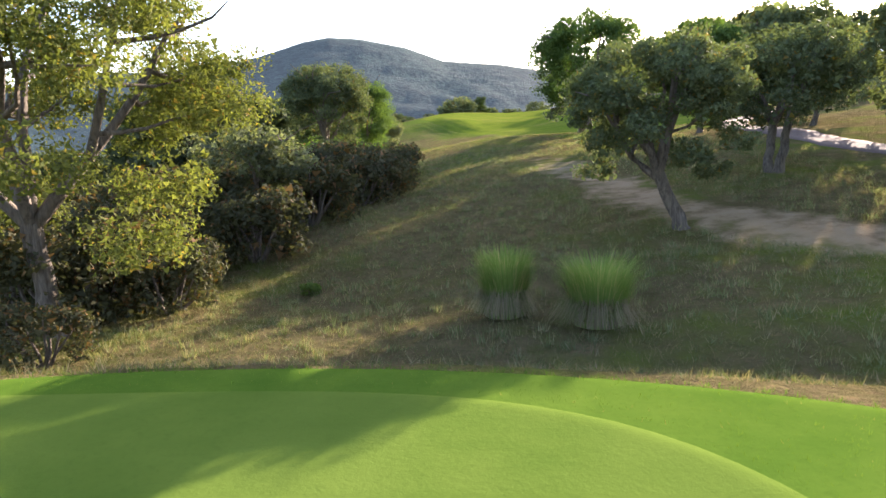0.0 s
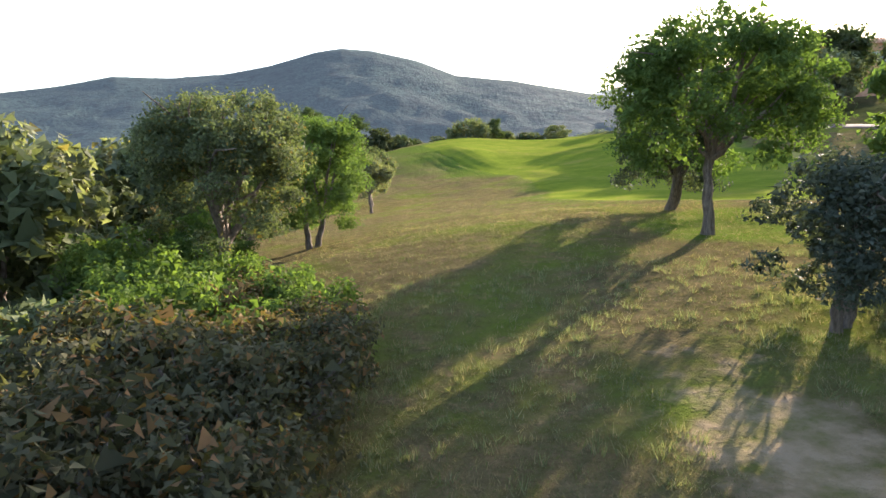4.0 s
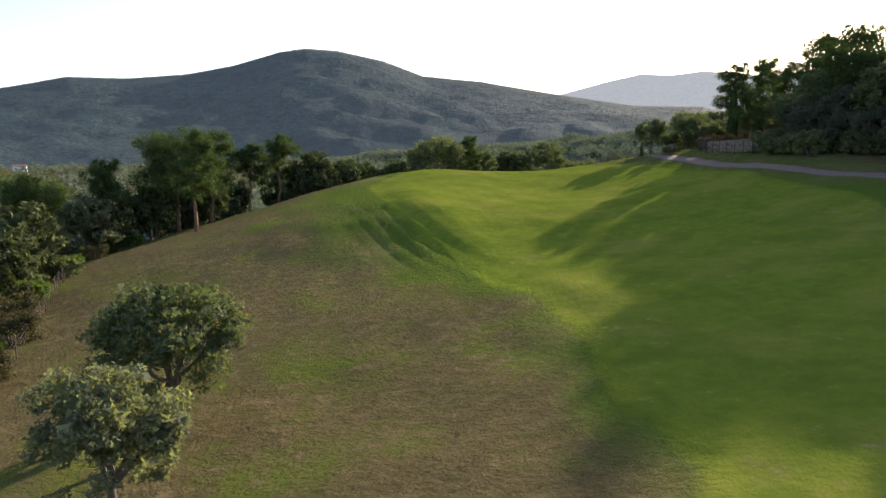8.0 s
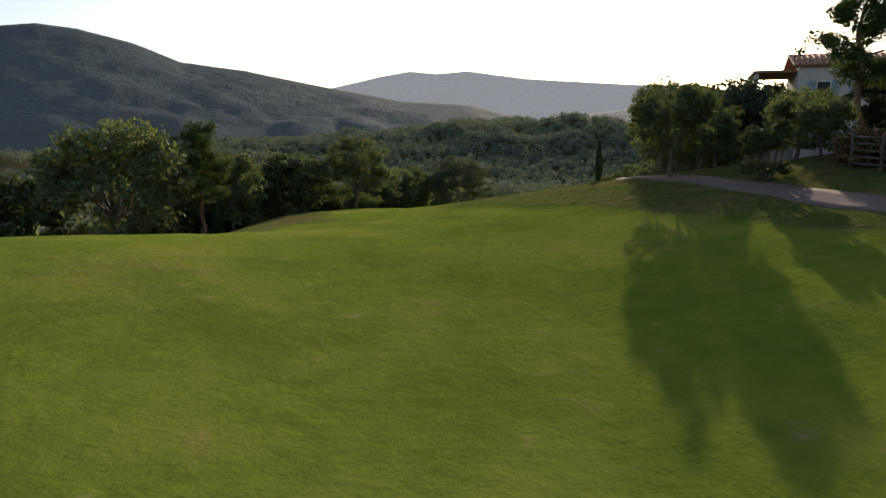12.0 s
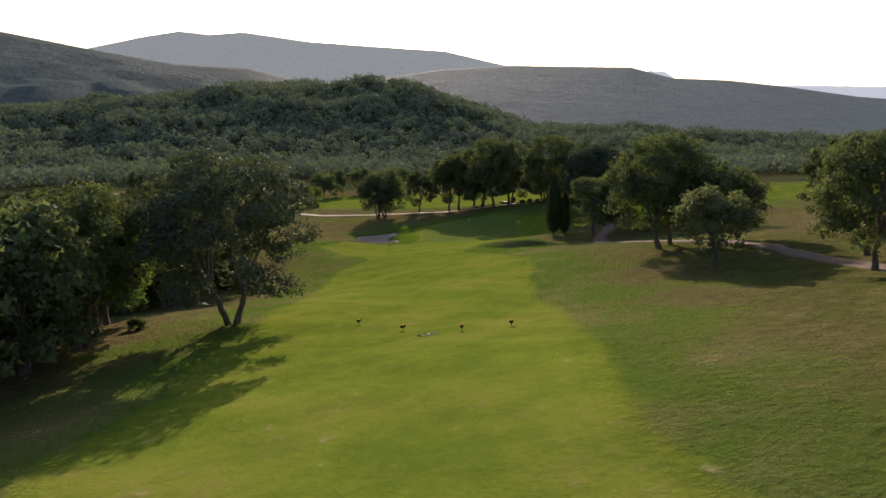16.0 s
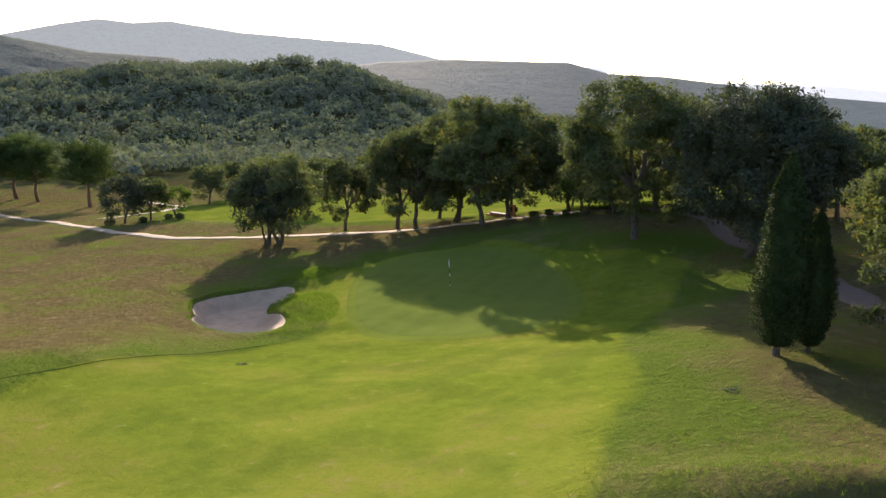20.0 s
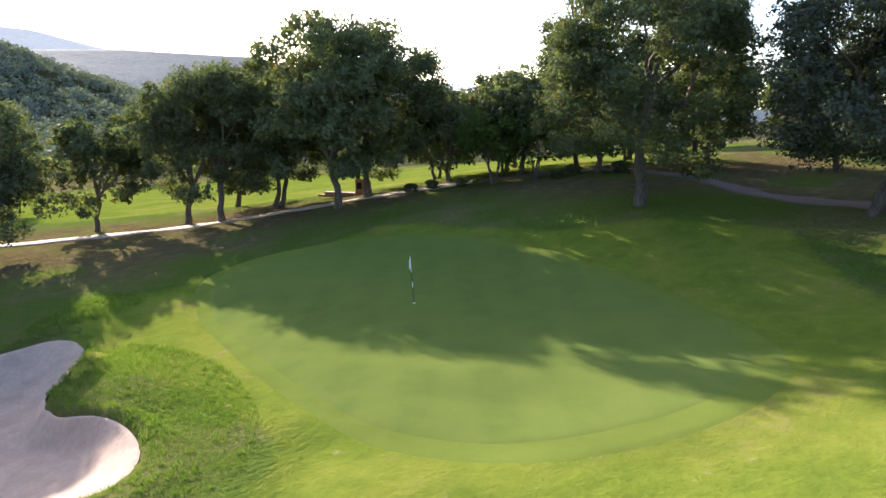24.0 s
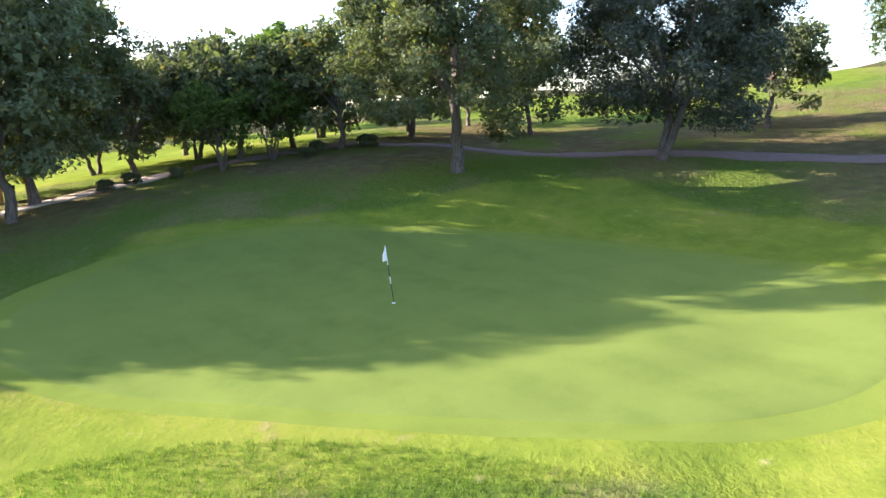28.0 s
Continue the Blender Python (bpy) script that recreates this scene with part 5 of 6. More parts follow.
for k, x, y, s in (("holm2", 119, 381.6, 0.85), ("cork1", 124, 383, 0.8), ("stem1", 129, 384.5, 0.6), ("pine3", 127.8, 432, 1.15), ("pine3", 118, 456, 1.2), ("pine3", 121, 449, 1.1),
                   ("pine1", 112, 452, 1.1), ("cork3", 150, 418, 1.0), ("cork1", 160, 428, 1.0), ("cork2", 172, 430, 1.0), ("wood1", 100, 455, 1.0), ("cork1", 182, 420, 1.0),
                   ("cork3", 145, 368, 0.9), ("wood2", 200, 400, 1.0), ("cork1", 205, 360, 1.0), ("wood1", 212, 335, 1.1), ("cork3", 188, 238, 0.75), ("cork1", 205, 226, 0.7),
                   ("wood2", 235, 215, 0.8), ("wood1", 245, 240, 0.8), ("wood3", 225, 200, 0.8), ("wood1", 176, 300, 0.9), ("cork1", 190, 312, 0.9)):
    plant(k, x, y, s, (x * 43 + y * 67) % 360)
for x, y in ((116, 379), (121, 378.5), (126, 380.5), (127, 378)):
    plant("bush2", x, y, 0.7, x * 7 % 360)


# ---------------------------------------------------------------- forest on the hills
def forest(name, label, n, seed, where, size, leaf, mat, per=18):
    nr = np.random.RandomState(seed)
    x, y = where(nr, n)
    z = heights(x, y)
    w = size * (0.6 + 0.8 * nr.rand(n))
    d = nr.normal(size=(n, per, 3))
    d /= np.linalg.norm(d, axis=2, keepdims=True)
    d[..., 2] = np.abs(d[..., 2])
    c = np.stack([x, y, z], 1)[:, None] + d * w[:, None, None] * np.array([1, 1, 1.25]) * (0.75 + 0.3 * nr.rand(n, per, 1)) + np.array([0, 0, 1]) * w[:, None, None] * 0.5
    v, f = leaf_quads(c.reshape(-1, 3), leaf, nr, 0.8, 0.3, d.reshape(-1, 3))
    return tagged(new(name, make_mesh(name, v, f, [mat], False)), label, "forest", kind="stuff")


def hill_side(nr, n):
    az, r = np.radians(-14 + 86 * nr.rand(n)), 300 + 430 * nr.rand(n) ** 0.8
    return HUB[0] + r * np.sin(az), HUB[1] + r * np.cos(az)


def low_wood(nr, n):
    az, r = np.radians(-75 + 75 * nr.rand(n)), 70 + 900 * nr.rand(n) ** 1.5
    x, y = HUB[0] - 40 + r * np.sin(az), HUB[1] + r * np.cos(az)
    keep = polar_distance(x, y, OPEN_LAND) < -12
    return np.where(keep, x, -300 + 60 * nr.rand(n)), np.where(keep, y, 500 + 300 * nr.rand(n))


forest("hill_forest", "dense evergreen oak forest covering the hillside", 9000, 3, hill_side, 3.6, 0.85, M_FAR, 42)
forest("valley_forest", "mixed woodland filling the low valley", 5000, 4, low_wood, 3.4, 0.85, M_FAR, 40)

# ---------------------------------------------------------------- tee, green, bunker and paths
def closed_curve(points, n):
    """A smooth closed outline through the points."""
    p = np.array(points, float)
    k = len(p)
    out = []
    for i in range(k):
        a, b, c, d = p[(i - 1) % k], p[i], p[(i + 1) % k], p[(i + 2) % k]
        for t in np.linspace(0, 1, n // k + 1)[:-1]:
            out.append(0.5 * ((2 * b) + (c - a) * t + (2 * a - 5 * b + 4 * c - d) * t * t + (3 * b - a - 3 * c + d) * t ** 3))
    return np.array(out)


def lawn(name, label, category, outline, centre, lift, mat, rings=22, uneven=0.0, seed=1):
    """A patch of turf or sand that lies on the ground, its rim let in."""
    o = np.asarray(outline)
    n = len(o)
    fr = np.r_[np.linspace(0.04, 0.96, rings), 0.975, 0.995, 1.012]
    xy = np.array(centre)[None, None] + (o - centre)[None] * fr[:, None, None]
    x, y = xy[..., 0].ravel(), xy[..., 1].ravel()
    z = heights(x, y)
    rise = np.r_[np.full(rings, lift), lift, lift * 0.45, -0.03]
    z += np.repeat(rise, n)
    if uneven:
        z += uneven * waves(x, y, 0.9, seed) * np.repeat(np.r_[np.ones(rings), 0, 0, 0], n)
    i, j = np.meshgrid(np.arange(len(fr) - 1), np.arange(n), indexing="ij")
    i, j = i.ravel(), j.ravel()
    k = (j + 1) % n
    quads = np.stack([i * n + j, (i + 1) * n + j, (i + 1) * n + k, i * n + k], 1)
    tri = np.stack([np.full(n, len(x)), np.arange(n), (np.arange(n) + 1) % n, (np.arange(n) + 1) % n], 1)
    vs = np.r_[np.c_[x, y, z], [[centre[0], centre[1], ground_z(*centre) + lift]]]
    me = bpy.data.meshes.new(name)
    me.from_pydata(vs.tolist(), [], [tuple(q) for q in quads.tolist()] + [tuple(t[:3]) for t in tri.tolist()])
    for p in me.polygons:
        p.use_smooth = True
    me.materials.append(mat)
    if me.polygons[0].normal.z < 0:
        me.flip_normals()
    return tagged(new(name, me), label, category, kind="structure")


def turf_material(name, a, b, stripe=None, turn=0.0, width=1.6, bump=0.25):
    m, nt = material(name)
    geo = nt.nodes.new("ShaderNodeNewGeometry")
    p = geo.outputs["Position"]
    n1, n2, n3 = noise_tex(nt, 14, 5, 0.7, p), noise_tex(nt, 0.7, 4, 0.6, p), noise_tex(nt, 0.13, 3, 0.5, p)
    col = mixc(nt, ramp(nt, n2, 0.3, 0.7), a, b)
    col = mixc(nt, math_n(nt, "MULTIPLY", ramp(nt, n3, 0.45, 0.7), 0.45), col, tuple(1.18 * v for v in b))
    col = mixc(nt, math_n(nt, "MULTIPLY", ramp(nt, n1, 0.5, 0.8), 0.3), col, tuple(0.62 * v for v in a))
    if stripe:
        mp = nt.nodes.new("ShaderNodeMapping")
        mp.inputs["Rotation"].default_value = (0, 0, radians(turn))
        nt.links.new(p, mp.inputs[0])
        sep = nt.nodes.new("ShaderNodeSeparateXYZ")
        nt.links.new(mp.outputs[0], sep.inputs[0])
        w = math_n(nt, "SINE", math_n(nt, "MULTIPLY", sep.outputs[0], math.pi / width))
        col = mixc(nt, math_n(nt, "MULTIPLY", ramp(nt, w, -0.5, 0.5), 0.35), col, stripe)
    finish(nt, col, rough=0.9, bump=n1, strength=bump, dist=0.03, spec=0.0)
    return m


M_TEE = turf_material("tee_turf", (0.078, 0.128, 0.020), (0.112, 0.162, 0.028), (0.124, 0.172, 0.032), 12, 1.4)
M_COLLAR = turf_material("collar_turf", (0.058, 0.115, 0.014), (0.100, 0.158, 0.022))
M_GREEN = turf_material("green_turf", (0.104, 0.144, 0.032), (0.134, 0.170, 0.038), (0.142, 0.180, 0.041), 65, 1.2, 0.12)
M_FRINGE = turf_material("fringe_turf", (0.112, 0.150, 0.028), (0.144, 0.180, 0.034), (0.134, 0.172, 0.031), 20, 1.0)
M_SAND = simple_material("bunker_sand", (0.40, 0.288, 0.212), (0.47, 0.345, 0.26), 6.0, 0.95, 0.6, 0.03, c=(0.30, 0.22, 0.16))
M_TARMAC = simple_material("path_tarmac", (0.150, 0.106, 0.090), (0.200, 0.148, 0.126), 14.0, 0.95, 0.5, 0.01, c=(0.21, 0.155, 0.125), spec=0.05)
M_GRAVEL = simple_material("path_gravel", (0.36, 0.28, 0.21), (0.45, 0.355, 0.27), 11.0, 0.95, 0.6, 0.02, c=(0.30, 0.23, 0.17))

ang = np.linspace(0, 2 * np.pi, 140, endpoint=False)
tee_c = np.array([-4.5, 0.0])
tee_w = (np.abs(np.cos(ang)) ** 3.8 + np.abs(np.sin(ang)) ** 3.8) ** (-1 / 3.8)
lawn("tee_collar", "strip of longer grass round the tee", "turf", np.stack([-2.5 + np.cos(ang) * 10.6, np.sin(ang) * 7.8], 1), np.array([-2.5, 0.0]), 0.03, M_COLLAR)
lawn("tee_box", "closely mown bright green rounded tee", "tee", tee_c + np.stack([np.cos(ang) * 7.4 * tee_w, np.sin(ang) * 7.05 * tee_w], 1), tee_c, 0.055, M_TEE)
GREEN_EDGE = [(117.2, 310.6), (112.6, 304.9), (108.6, 299.0), (106.5, 294.8), (106.6, 290.6), (109.2, 287.4), (113.4, 285.6), (118.8, 287.2), (124.2, 292.5),
              (129.4, 299.8), (130.3, 306.6), (127.2, 312.4), (121.9, 314.0)]
green_c = np.array([118.2, 298.9])
edge = closed_curve(GREEN_EDGE, 156)
lawn("green_fringe", "closely mown fringe round the putting green", "turf", green_c + (edge - green_c) * 1.08, green_c, 0.012, M_FRINGE)
lawn("putting_green", "smooth pale green putting green", "putting green", edge, green_c, 0.022, M_GREEN, 30)
ang = np.linspace(0, 2 * np.pi, 320, endpoint=False)
sand = np.stack([BUNKER[0] + np.cos(ang) * bunker_radius((ang + np.pi) % (2 * np.pi) - np.pi) * 0.985,
                 BUNKER[1] + np.sin(ang) * bunker_radius((ang + np.pi) % (2 * np.pi) - np.pi) * 0.985], 1)
lawn("bunker", "kidney-shaped bunker of raked pinkish sand", "bunker", sand, np.array(BUNKER), 0.07, M_SAND, 34, 0.02)


def ribbon(name, label, line, width, lift, mat, category="path"):
    """A path that follows the ground."""
    p = np.array(line, float)
    seg = np.r_[0, np.cumsum(np.hypot(*np.diff(p, axis=0).T))]
    s = np.arange(0, seg[-1], 0.8)
    x, y = np.interp(s, seg, p[:, 0]), np.interp(s, seg, p[:, 1])
    for _ in range(5):
        x[1:-1], y[1:-1] = (x[:-2] + 2 * x[1:-1] + x[2:]) / 4, (y[:-2] + 2 * y[1:-1] + y[2:]) / 4
    tx, ty = np.gradient(x), np.gradient(y)
    n = np.hypot(tx, ty)
    nx, ny = -ty / n, tx / n
    offs = np.array([-0.52, -0.5, -0.25, 0, 0.25, 0.5, 0.52]) * width
    wav = min(1.0, width) * (0.08 * np.sin(s * 1.1) + 0.06 * np.sin(s * 2.7 + 1))
    vs = []
    for k, o in enumerate(offs):
        oo = o + wav * np.sign(o)
        px_, py_ = x + nx * oo, y + ny * oo
        vs.append(np.c_[px_, py_, heights(px_, py_) + (lift if 0 < k < 6 else -0.12)])
    m, w = len(s), len(offs)
    v = np.stack(vs, 1).reshape(-1, 3)
    i, j = np.meshgrid(np.arange(m - 1), np.arange(w - 1), indexing="ij")
    i, j = i.ravel(), j.ravel()
    f = np.stack([i * w + j, (i + 1) * w + j, (i + 1) * w + j + 1, i * w + j + 1], 1)[:, ::-1]
    return tagged(new(name, make_mesh(name, v, f, [mat])), label, category, kind="structure")


ribbon("path_1", "worn purplish tarmac cart path", CART_PATH[:29], 1.65, 0.05, M_TARMAC)
ribbon("path_2", "pale sandy cart path behind the green", CART_PATH[28:], 1.7, 0.05, M_GRAVEL)
# shade of the low turf step at the cut, laid as a dark green strip
CUT_EDGE = [(80, 294.2), (88.3, 293.9), (93.5, 295.2), (97.1, 296.0), (100.4, 295.9)]
M_CUT_SHADE = simple_material("cut_edge_shade", (0.030, 0.046, 0.012), (0.055, 0.078, 0.018), 12.0, 0.95, 0.6, 0.02, spec=0.0)
ribbon("mown_edge", "thin dark strip for the shade of the cut edge between fairway and lush grass", CUT_EDGE, 0.13, 0.012, M_CUT_SHADE, "trim")
ribbon("path_3", "pale sandy track across the far slope", FAR_TRACK, 1.8, 0.05, M_GRAVEL)


# ---------------------------------------------------------------- small things on the course
def box_mesh(name, sx, sy, sz, mat, bevel=0.01, rough=0.0, seed=0):
    """A bevelled block standing on its base."""
    bm = bmesh.new()
    bmesh.ops.create_cube(bm, size=1.0)
    for v in bm.verts:
        v.co.x, v.co.y, v.co.z = v.co.x * sx, v.co.y * sy, (v.co.z + 0.5) * sz
    if bevel:
        bmesh.ops.bevel(bm, geom=list(bm.edges), offset=bevel, segments=1, affect="EDGES")
    if rough:
        rs = random.Random(seed)
        for v in bm.verts:
            v.co += Vector((rs.uniform(-1, 1), rs.uniform(-1, 1), rs.uniform(-1, 1))) * rough
    me = bpy.data.meshes.new(name)
    bm.to_mesh(me)
    bm.free()
    me.materials.append(mat)
    return me


def rod_mesh(name, a, b, r0, r1, mat, sides=10):
    v, f = tube([a, b], [r0, r1], sides)
    me = bpy.data.meshes.new(name)
    me.from_pydata(v.tolist(), [], [tuple(q) for q in f.tolist()] + [tuple(range(sides))[::-1], tuple(range(sides, 2 * sides))])
    me.materials.append(mat)
    for p in me.polygons:
        p.use_smooth = len(p.vertices) == 4
    return me


M_WHITE = simple_material("white_plastic", (0.78, 0.78, 0.76), (0.84, 0.84, 0.82), 8, 0.5, 0.05)
M_DARKGREEN = simple_material("dark_green_paint", (0.012, 0.035, 0.022), (0.02, 0.05, 0.03), 8, 0.45, 0.05)
M_YELLOW = simple_material("yellow_paint", (0.30, 0.19, 0.02), (0.36, 0.23, 0.03), 20, 0.9, 0.1, spec=0.02)
M_BLACK = simple_material("black_rubber", (0.015, 0.015, 0.014), (0.03, 0.03, 0.028), 20, 0.75, 0.2)
M_WORN = simple_material("worn_turf", (0.050, 0.062, 0.018), (0.085, 0.105, 0.028), 9, 0.95, 0.8, 0.03, c=(0.06, 0.05, 0.03))
M_CLOTH = simple_material("flag_cloth", (0.76, 0.77, 0.78), (0.84, 0.84, 0.84), 4, 0.8, 0.1)

# flagstick, leaning a little
fx, fy = 118.76, 300.0
flag = thing("flagstick", "golf flagstick with a hanging white flag on the putting green", "flag", at=pose(fx, fy, ground_z(fx, fy) + 0.034))
lean = Vector((0.03, 0.11, 1.0)).normalized()
bands = [(0.0, 0.72, M_DARKGREEN, "dark green band"), (0.72, 0.98, M_WHITE, "white band"), (0.98, 1.42, M_DARKGREEN, "dark green band"), (1.42, 2.13, M_WHITE, "white band")]
for a, b, mt, lb in bands:
    piece("pole_band", rod_mesh("pole_band", lean * a, lean * b, 0.017, 0.016, mt), flag)
piece("cup_rim", rod_mesh("cup_rim", (0, 0, -0.03), (0, 0, 0.006), 0.065, 0.065, M_WHITE, 16), flag)
nu, nv = 8, 12
fv, ff = [], []
for j in range(nv + 1):
    for i in range(nu + 1):
        u, w = i / nu, j / nv
        out = (0.20 * (0.25 + 0.75 * w ** 0.8)) * u * (1.05 - 0.25 * w * u)
        side = 0.045 * math.sin(6 * u + 2.2 * w) * u
        q = lean * (2.10 - 0.52 * w - 0.10 * u * (1 - w))
        fv.append((q.x + out * 0.35 + side, q.y + out * 0.94, q.z - 0.05 * u))
for j in range(nv):
    for i in range(nu):
        a = j * (nu + 1) + i
        ff.append((a, a + 1, a + nu + 2, a + nu + 1))
fm = make_mesh("flag_cloth", fv, ff, [M_CLOTH])
fc = piece("flag_cloth", fm, flag, "white cloth flag")
sol = fc.modifiers.new("thick", "SOLIDIFY")
sol.thickness = 0.004

# four yellow markers across the fairway
for x, y, yaw in ((55.7, 231.4, 40), (56.1, 227.6, 20), (57.2, 224.1, 50), (58.8, 222.3, 35)):
    tm = thing("tee_marker", "black block marker with a yellow top on a short stake", "marker", "markers across the fairway", pose(x, y, ground_z(x, y), 0, 0, yaw))
    piece("stake", rod_mesh("stake", (0, 0, -0.1), (0, 0, 0.20), 0.014, 0.014, M_BLACK, 8), tm)
    piece("head", box_mesh("head", 0.26, 0.17, 0.11, M_BLACK, 0.012), tm, at=pose(0, 0, 0.16))
    piece("cap", box_mesh("cap", 0.27, 0.18, 0.035, M_YELLOW, 0.010), tm, "yellow cap", at=pose(0, 0, 0.27))
for x, y in ((22.85, 176.2), (40.9, 207.2), (22.1, 188.8)):
    dm = thing("distance_disc", "small round white distance marker in the turf", "marker", "distance discs", pose(x, y, ground_z(x, y)))
    piece("disc", rod_mesh("disc", (0, 0, -0.02), (0, 0, 0.02), 0.09, 0.08, M_WHITE, 20), dm)
    piece("worn_ring", rod_mesh("worn_ring", (0, 0, -0.02), (0, 0, 0.008), 0.17, 0.16, M_WORN, 20), dm)


def sprinkler_pit(x, y, r, seed):
    """A worn hollow with a valve lid."""
    rs = random.Random(seed)
    root = thing("sprinkler_pit", "muddy worn hollow round a sprinkler head", "sprinkler", "sprinkler pits", pose(x, y, ground_z(x, y)))
    n, vs, fs = 22, [(0, 0, 0.012)], []
    for k, (rr, zz) in enumerate(((0.4, 0.010), (0.75, 0.016), (0.92, 0.022), (1.12, -0.03))):
        for j in range(n):
            a = 6.2832 * j / n
            q = r * rr * (1 + 0.22 * math.sin(3 * a + seed) + 0.12 * rs.random())
            vs.append((q * math.cos(a) * 1.35, q * math.sin(a), zz + 0.015 * rs.random()))
    fs = [(0, 1 + j, 1 + (j + 1) % n) for j in range(n)]
    for k in range(3):
        for j in range(n):
            a, b = 1 + k * n + j, 1 + k * n + (j + 1) % n
            fs.append((a, a + n, b + n, b))
    me = bpy.data.meshes.new("worn_rim")
    me.from_pydata(vs, [], fs)
    me.materials.append(M_WORN)
    piece("worn_rim", me, root)
    nr = np.random.RandomState(seed + 5)
    a, q = nr.rand(160) * 6.283, r * (0.35 + 0.8 * nr.rand(160))
    foot = np.stack([q * np.cos(a) * 1.35, q * np.sin(a), 0 * a], 1)
    b = nr.rand(160) * 6.283
    side = np.stack([np.cos(b), np.sin(b), 0 * b], 1) * 0.008
    tip = foot + np.c_[nr.normal(size=(160, 2)) * 0.05, 0.07 + 0.09 * nr.rand(160)]
    piece("grass_tuft", make_mesh("grass_tuft", np.stack([foot - side, foot + side, tip], 1).reshape(-1, 3), np.arange(480).reshape(-1, 3), [M_LUSH], False), root)
    piece("head", rod_mesh("head", (0, 0, -0.05), (0, 0, 0.05), 0.09, 0.085, M_BLACK, 14), root, "black plastic sprinkler head")


# the first spot is only a dark clump of grass and twigs, its sprinkler added
for i, (x, y, r) in enumerate(((30.5, 199.2, 0.26), (55.6, 224.6, 0.34), (104.4, 268.6, 0.27), (96.0, 291.8, 0.22))):
    sprinkler_pit(x, y, r, i)

# brick bench with a stele, and a bin
M_BRICK = simple_material("terracotta_brick", (0.42, 0.18, 0.085), (0.54, 0.26, 0.13), 10, 0.85, 0.4, 0.01)
M_SLAB = simple_material("pale_stone_slab", (0.55, 0.50, 0.44), (0.64, 0.59, 0.52), 8, 0.8, 0.3)
bx, by = 147.2, 321.6
bench = thing("brick_bench", "long low terracotta brick bench with a square stele at one end", "bench", at=pose(bx, by, ground_z(bx, by) - 0.02, 0, 0, 92))
piece("base", box_mesh("base", 3.2, 0.6, 0.42, M_BRICK, 0.015), bench)
piece("seat_slab", box_mesh("seat_slab", 3.3, 0.68, 0.07, M_SLAB, 0.015), bench, "pale stone seat slab", pose(0, 0, 0.42))
stele = piece("stele", box_mesh("stele", 0.85, 0.55, 1.75, M_BRICK, 0.03), bench, "square terracotta brick stele", pose(-2.05, 0, 0))
piece("plaque", box_mesh("plaque", 0.5, 0.03, 0.62, M_BLACK, 0.006), stele, "dark square plaque", pose(0, 0.29, 0.85))
piece("step", box_mesh("step", 0.7, 0.6, 0.2, M_BRICK, 0.015), bench, at=pose(1.98, 0, 0))
zx, zy = 146.6, 318.4
bin_ = thing("litter_bin", "dark green litter bin on a post", "bin", at=pose(zx, zy, ground_z(zx, zy)))
piece("post", rod_mesh("post", (0, 0, -0.2), (0, 0, 1.25), 0.035, 0.035, M_BLACK), bin_)
piece("body", rod_mesh("body", (0.2, 0, 0.5), (0.2, 0, 1.05), 0.17, 0.19, M_DARKGREEN, 16), bin_)
piece("rim", rod_mesh("rim", (0.2, 0, 1.05), (0.2, 0, 1.09), 0.205, 0.205, M_BLACK, 16), bin_)
# ---------------------------------------------------------------- fences, wall and houses
M_TIMBER = simple_material("grey_timber", (0.09, 0.07, 0.055), (0.16, 0.13, 0.10), 6, 0.85, 0.5)
M_IRON = simple_material("dark_iron", (0.03, 0.03, 0.032), (0.06, 0.06, 0.06), 12, 0.55, 0.1, metal=0.6)


def stone_material():
    m, nt = material("wall_stone")
    tc, info = nt.nodes.new("ShaderNodeTexCoord"), nt.nodes.new("ShaderNodeObjectInfo")
    n1 = noise_tex(nt, 6.0, 6, 0.65, tc.outputs["Object"])
    col = mixc(nt, ramp(nt, n1, 0.35, 0.65), (0.13, 0.098, 0.075), (0.21, 0.165, 0.13))
    col = mixc(nt, math_n(nt, "MULTIPLY", info.outputs["Random"], 0.7), col, (0.29, 0.24, 0.19))
    pick = math_n(nt, "GREATER_THAN", math_n(nt, "FRACT", math_n(nt, "MULTIPLY", info.outputs["Random"], 13.7)), 0.7)
    col = mixc(nt, math_n(nt, "MULTIPLY", pick, 0.7), col, (0.13, 0.095, 0.075))
    finish(nt, col, rough=0.92, bump=n1, strength=0.8, dist=0.04, spec=0.15)
    return m


M_STONE = stone_material()
M_MORTAR = simple_material("wall_core", (0.20, 0.17, 0.14), (0.27, 0.23, 0.19), 9, 0.95, 0.5)


def along(line, step):
    p = np.array(line, float)
    seg = np.r_[0, np.cumsum(np.hypot(*np.diff(p, axis=0).T))]
    s = np.arange(0, seg[-1] + 0.01, step)
    return np.interp(s, seg, p[:, 0]), np.interp(s, seg, p[:, 1])


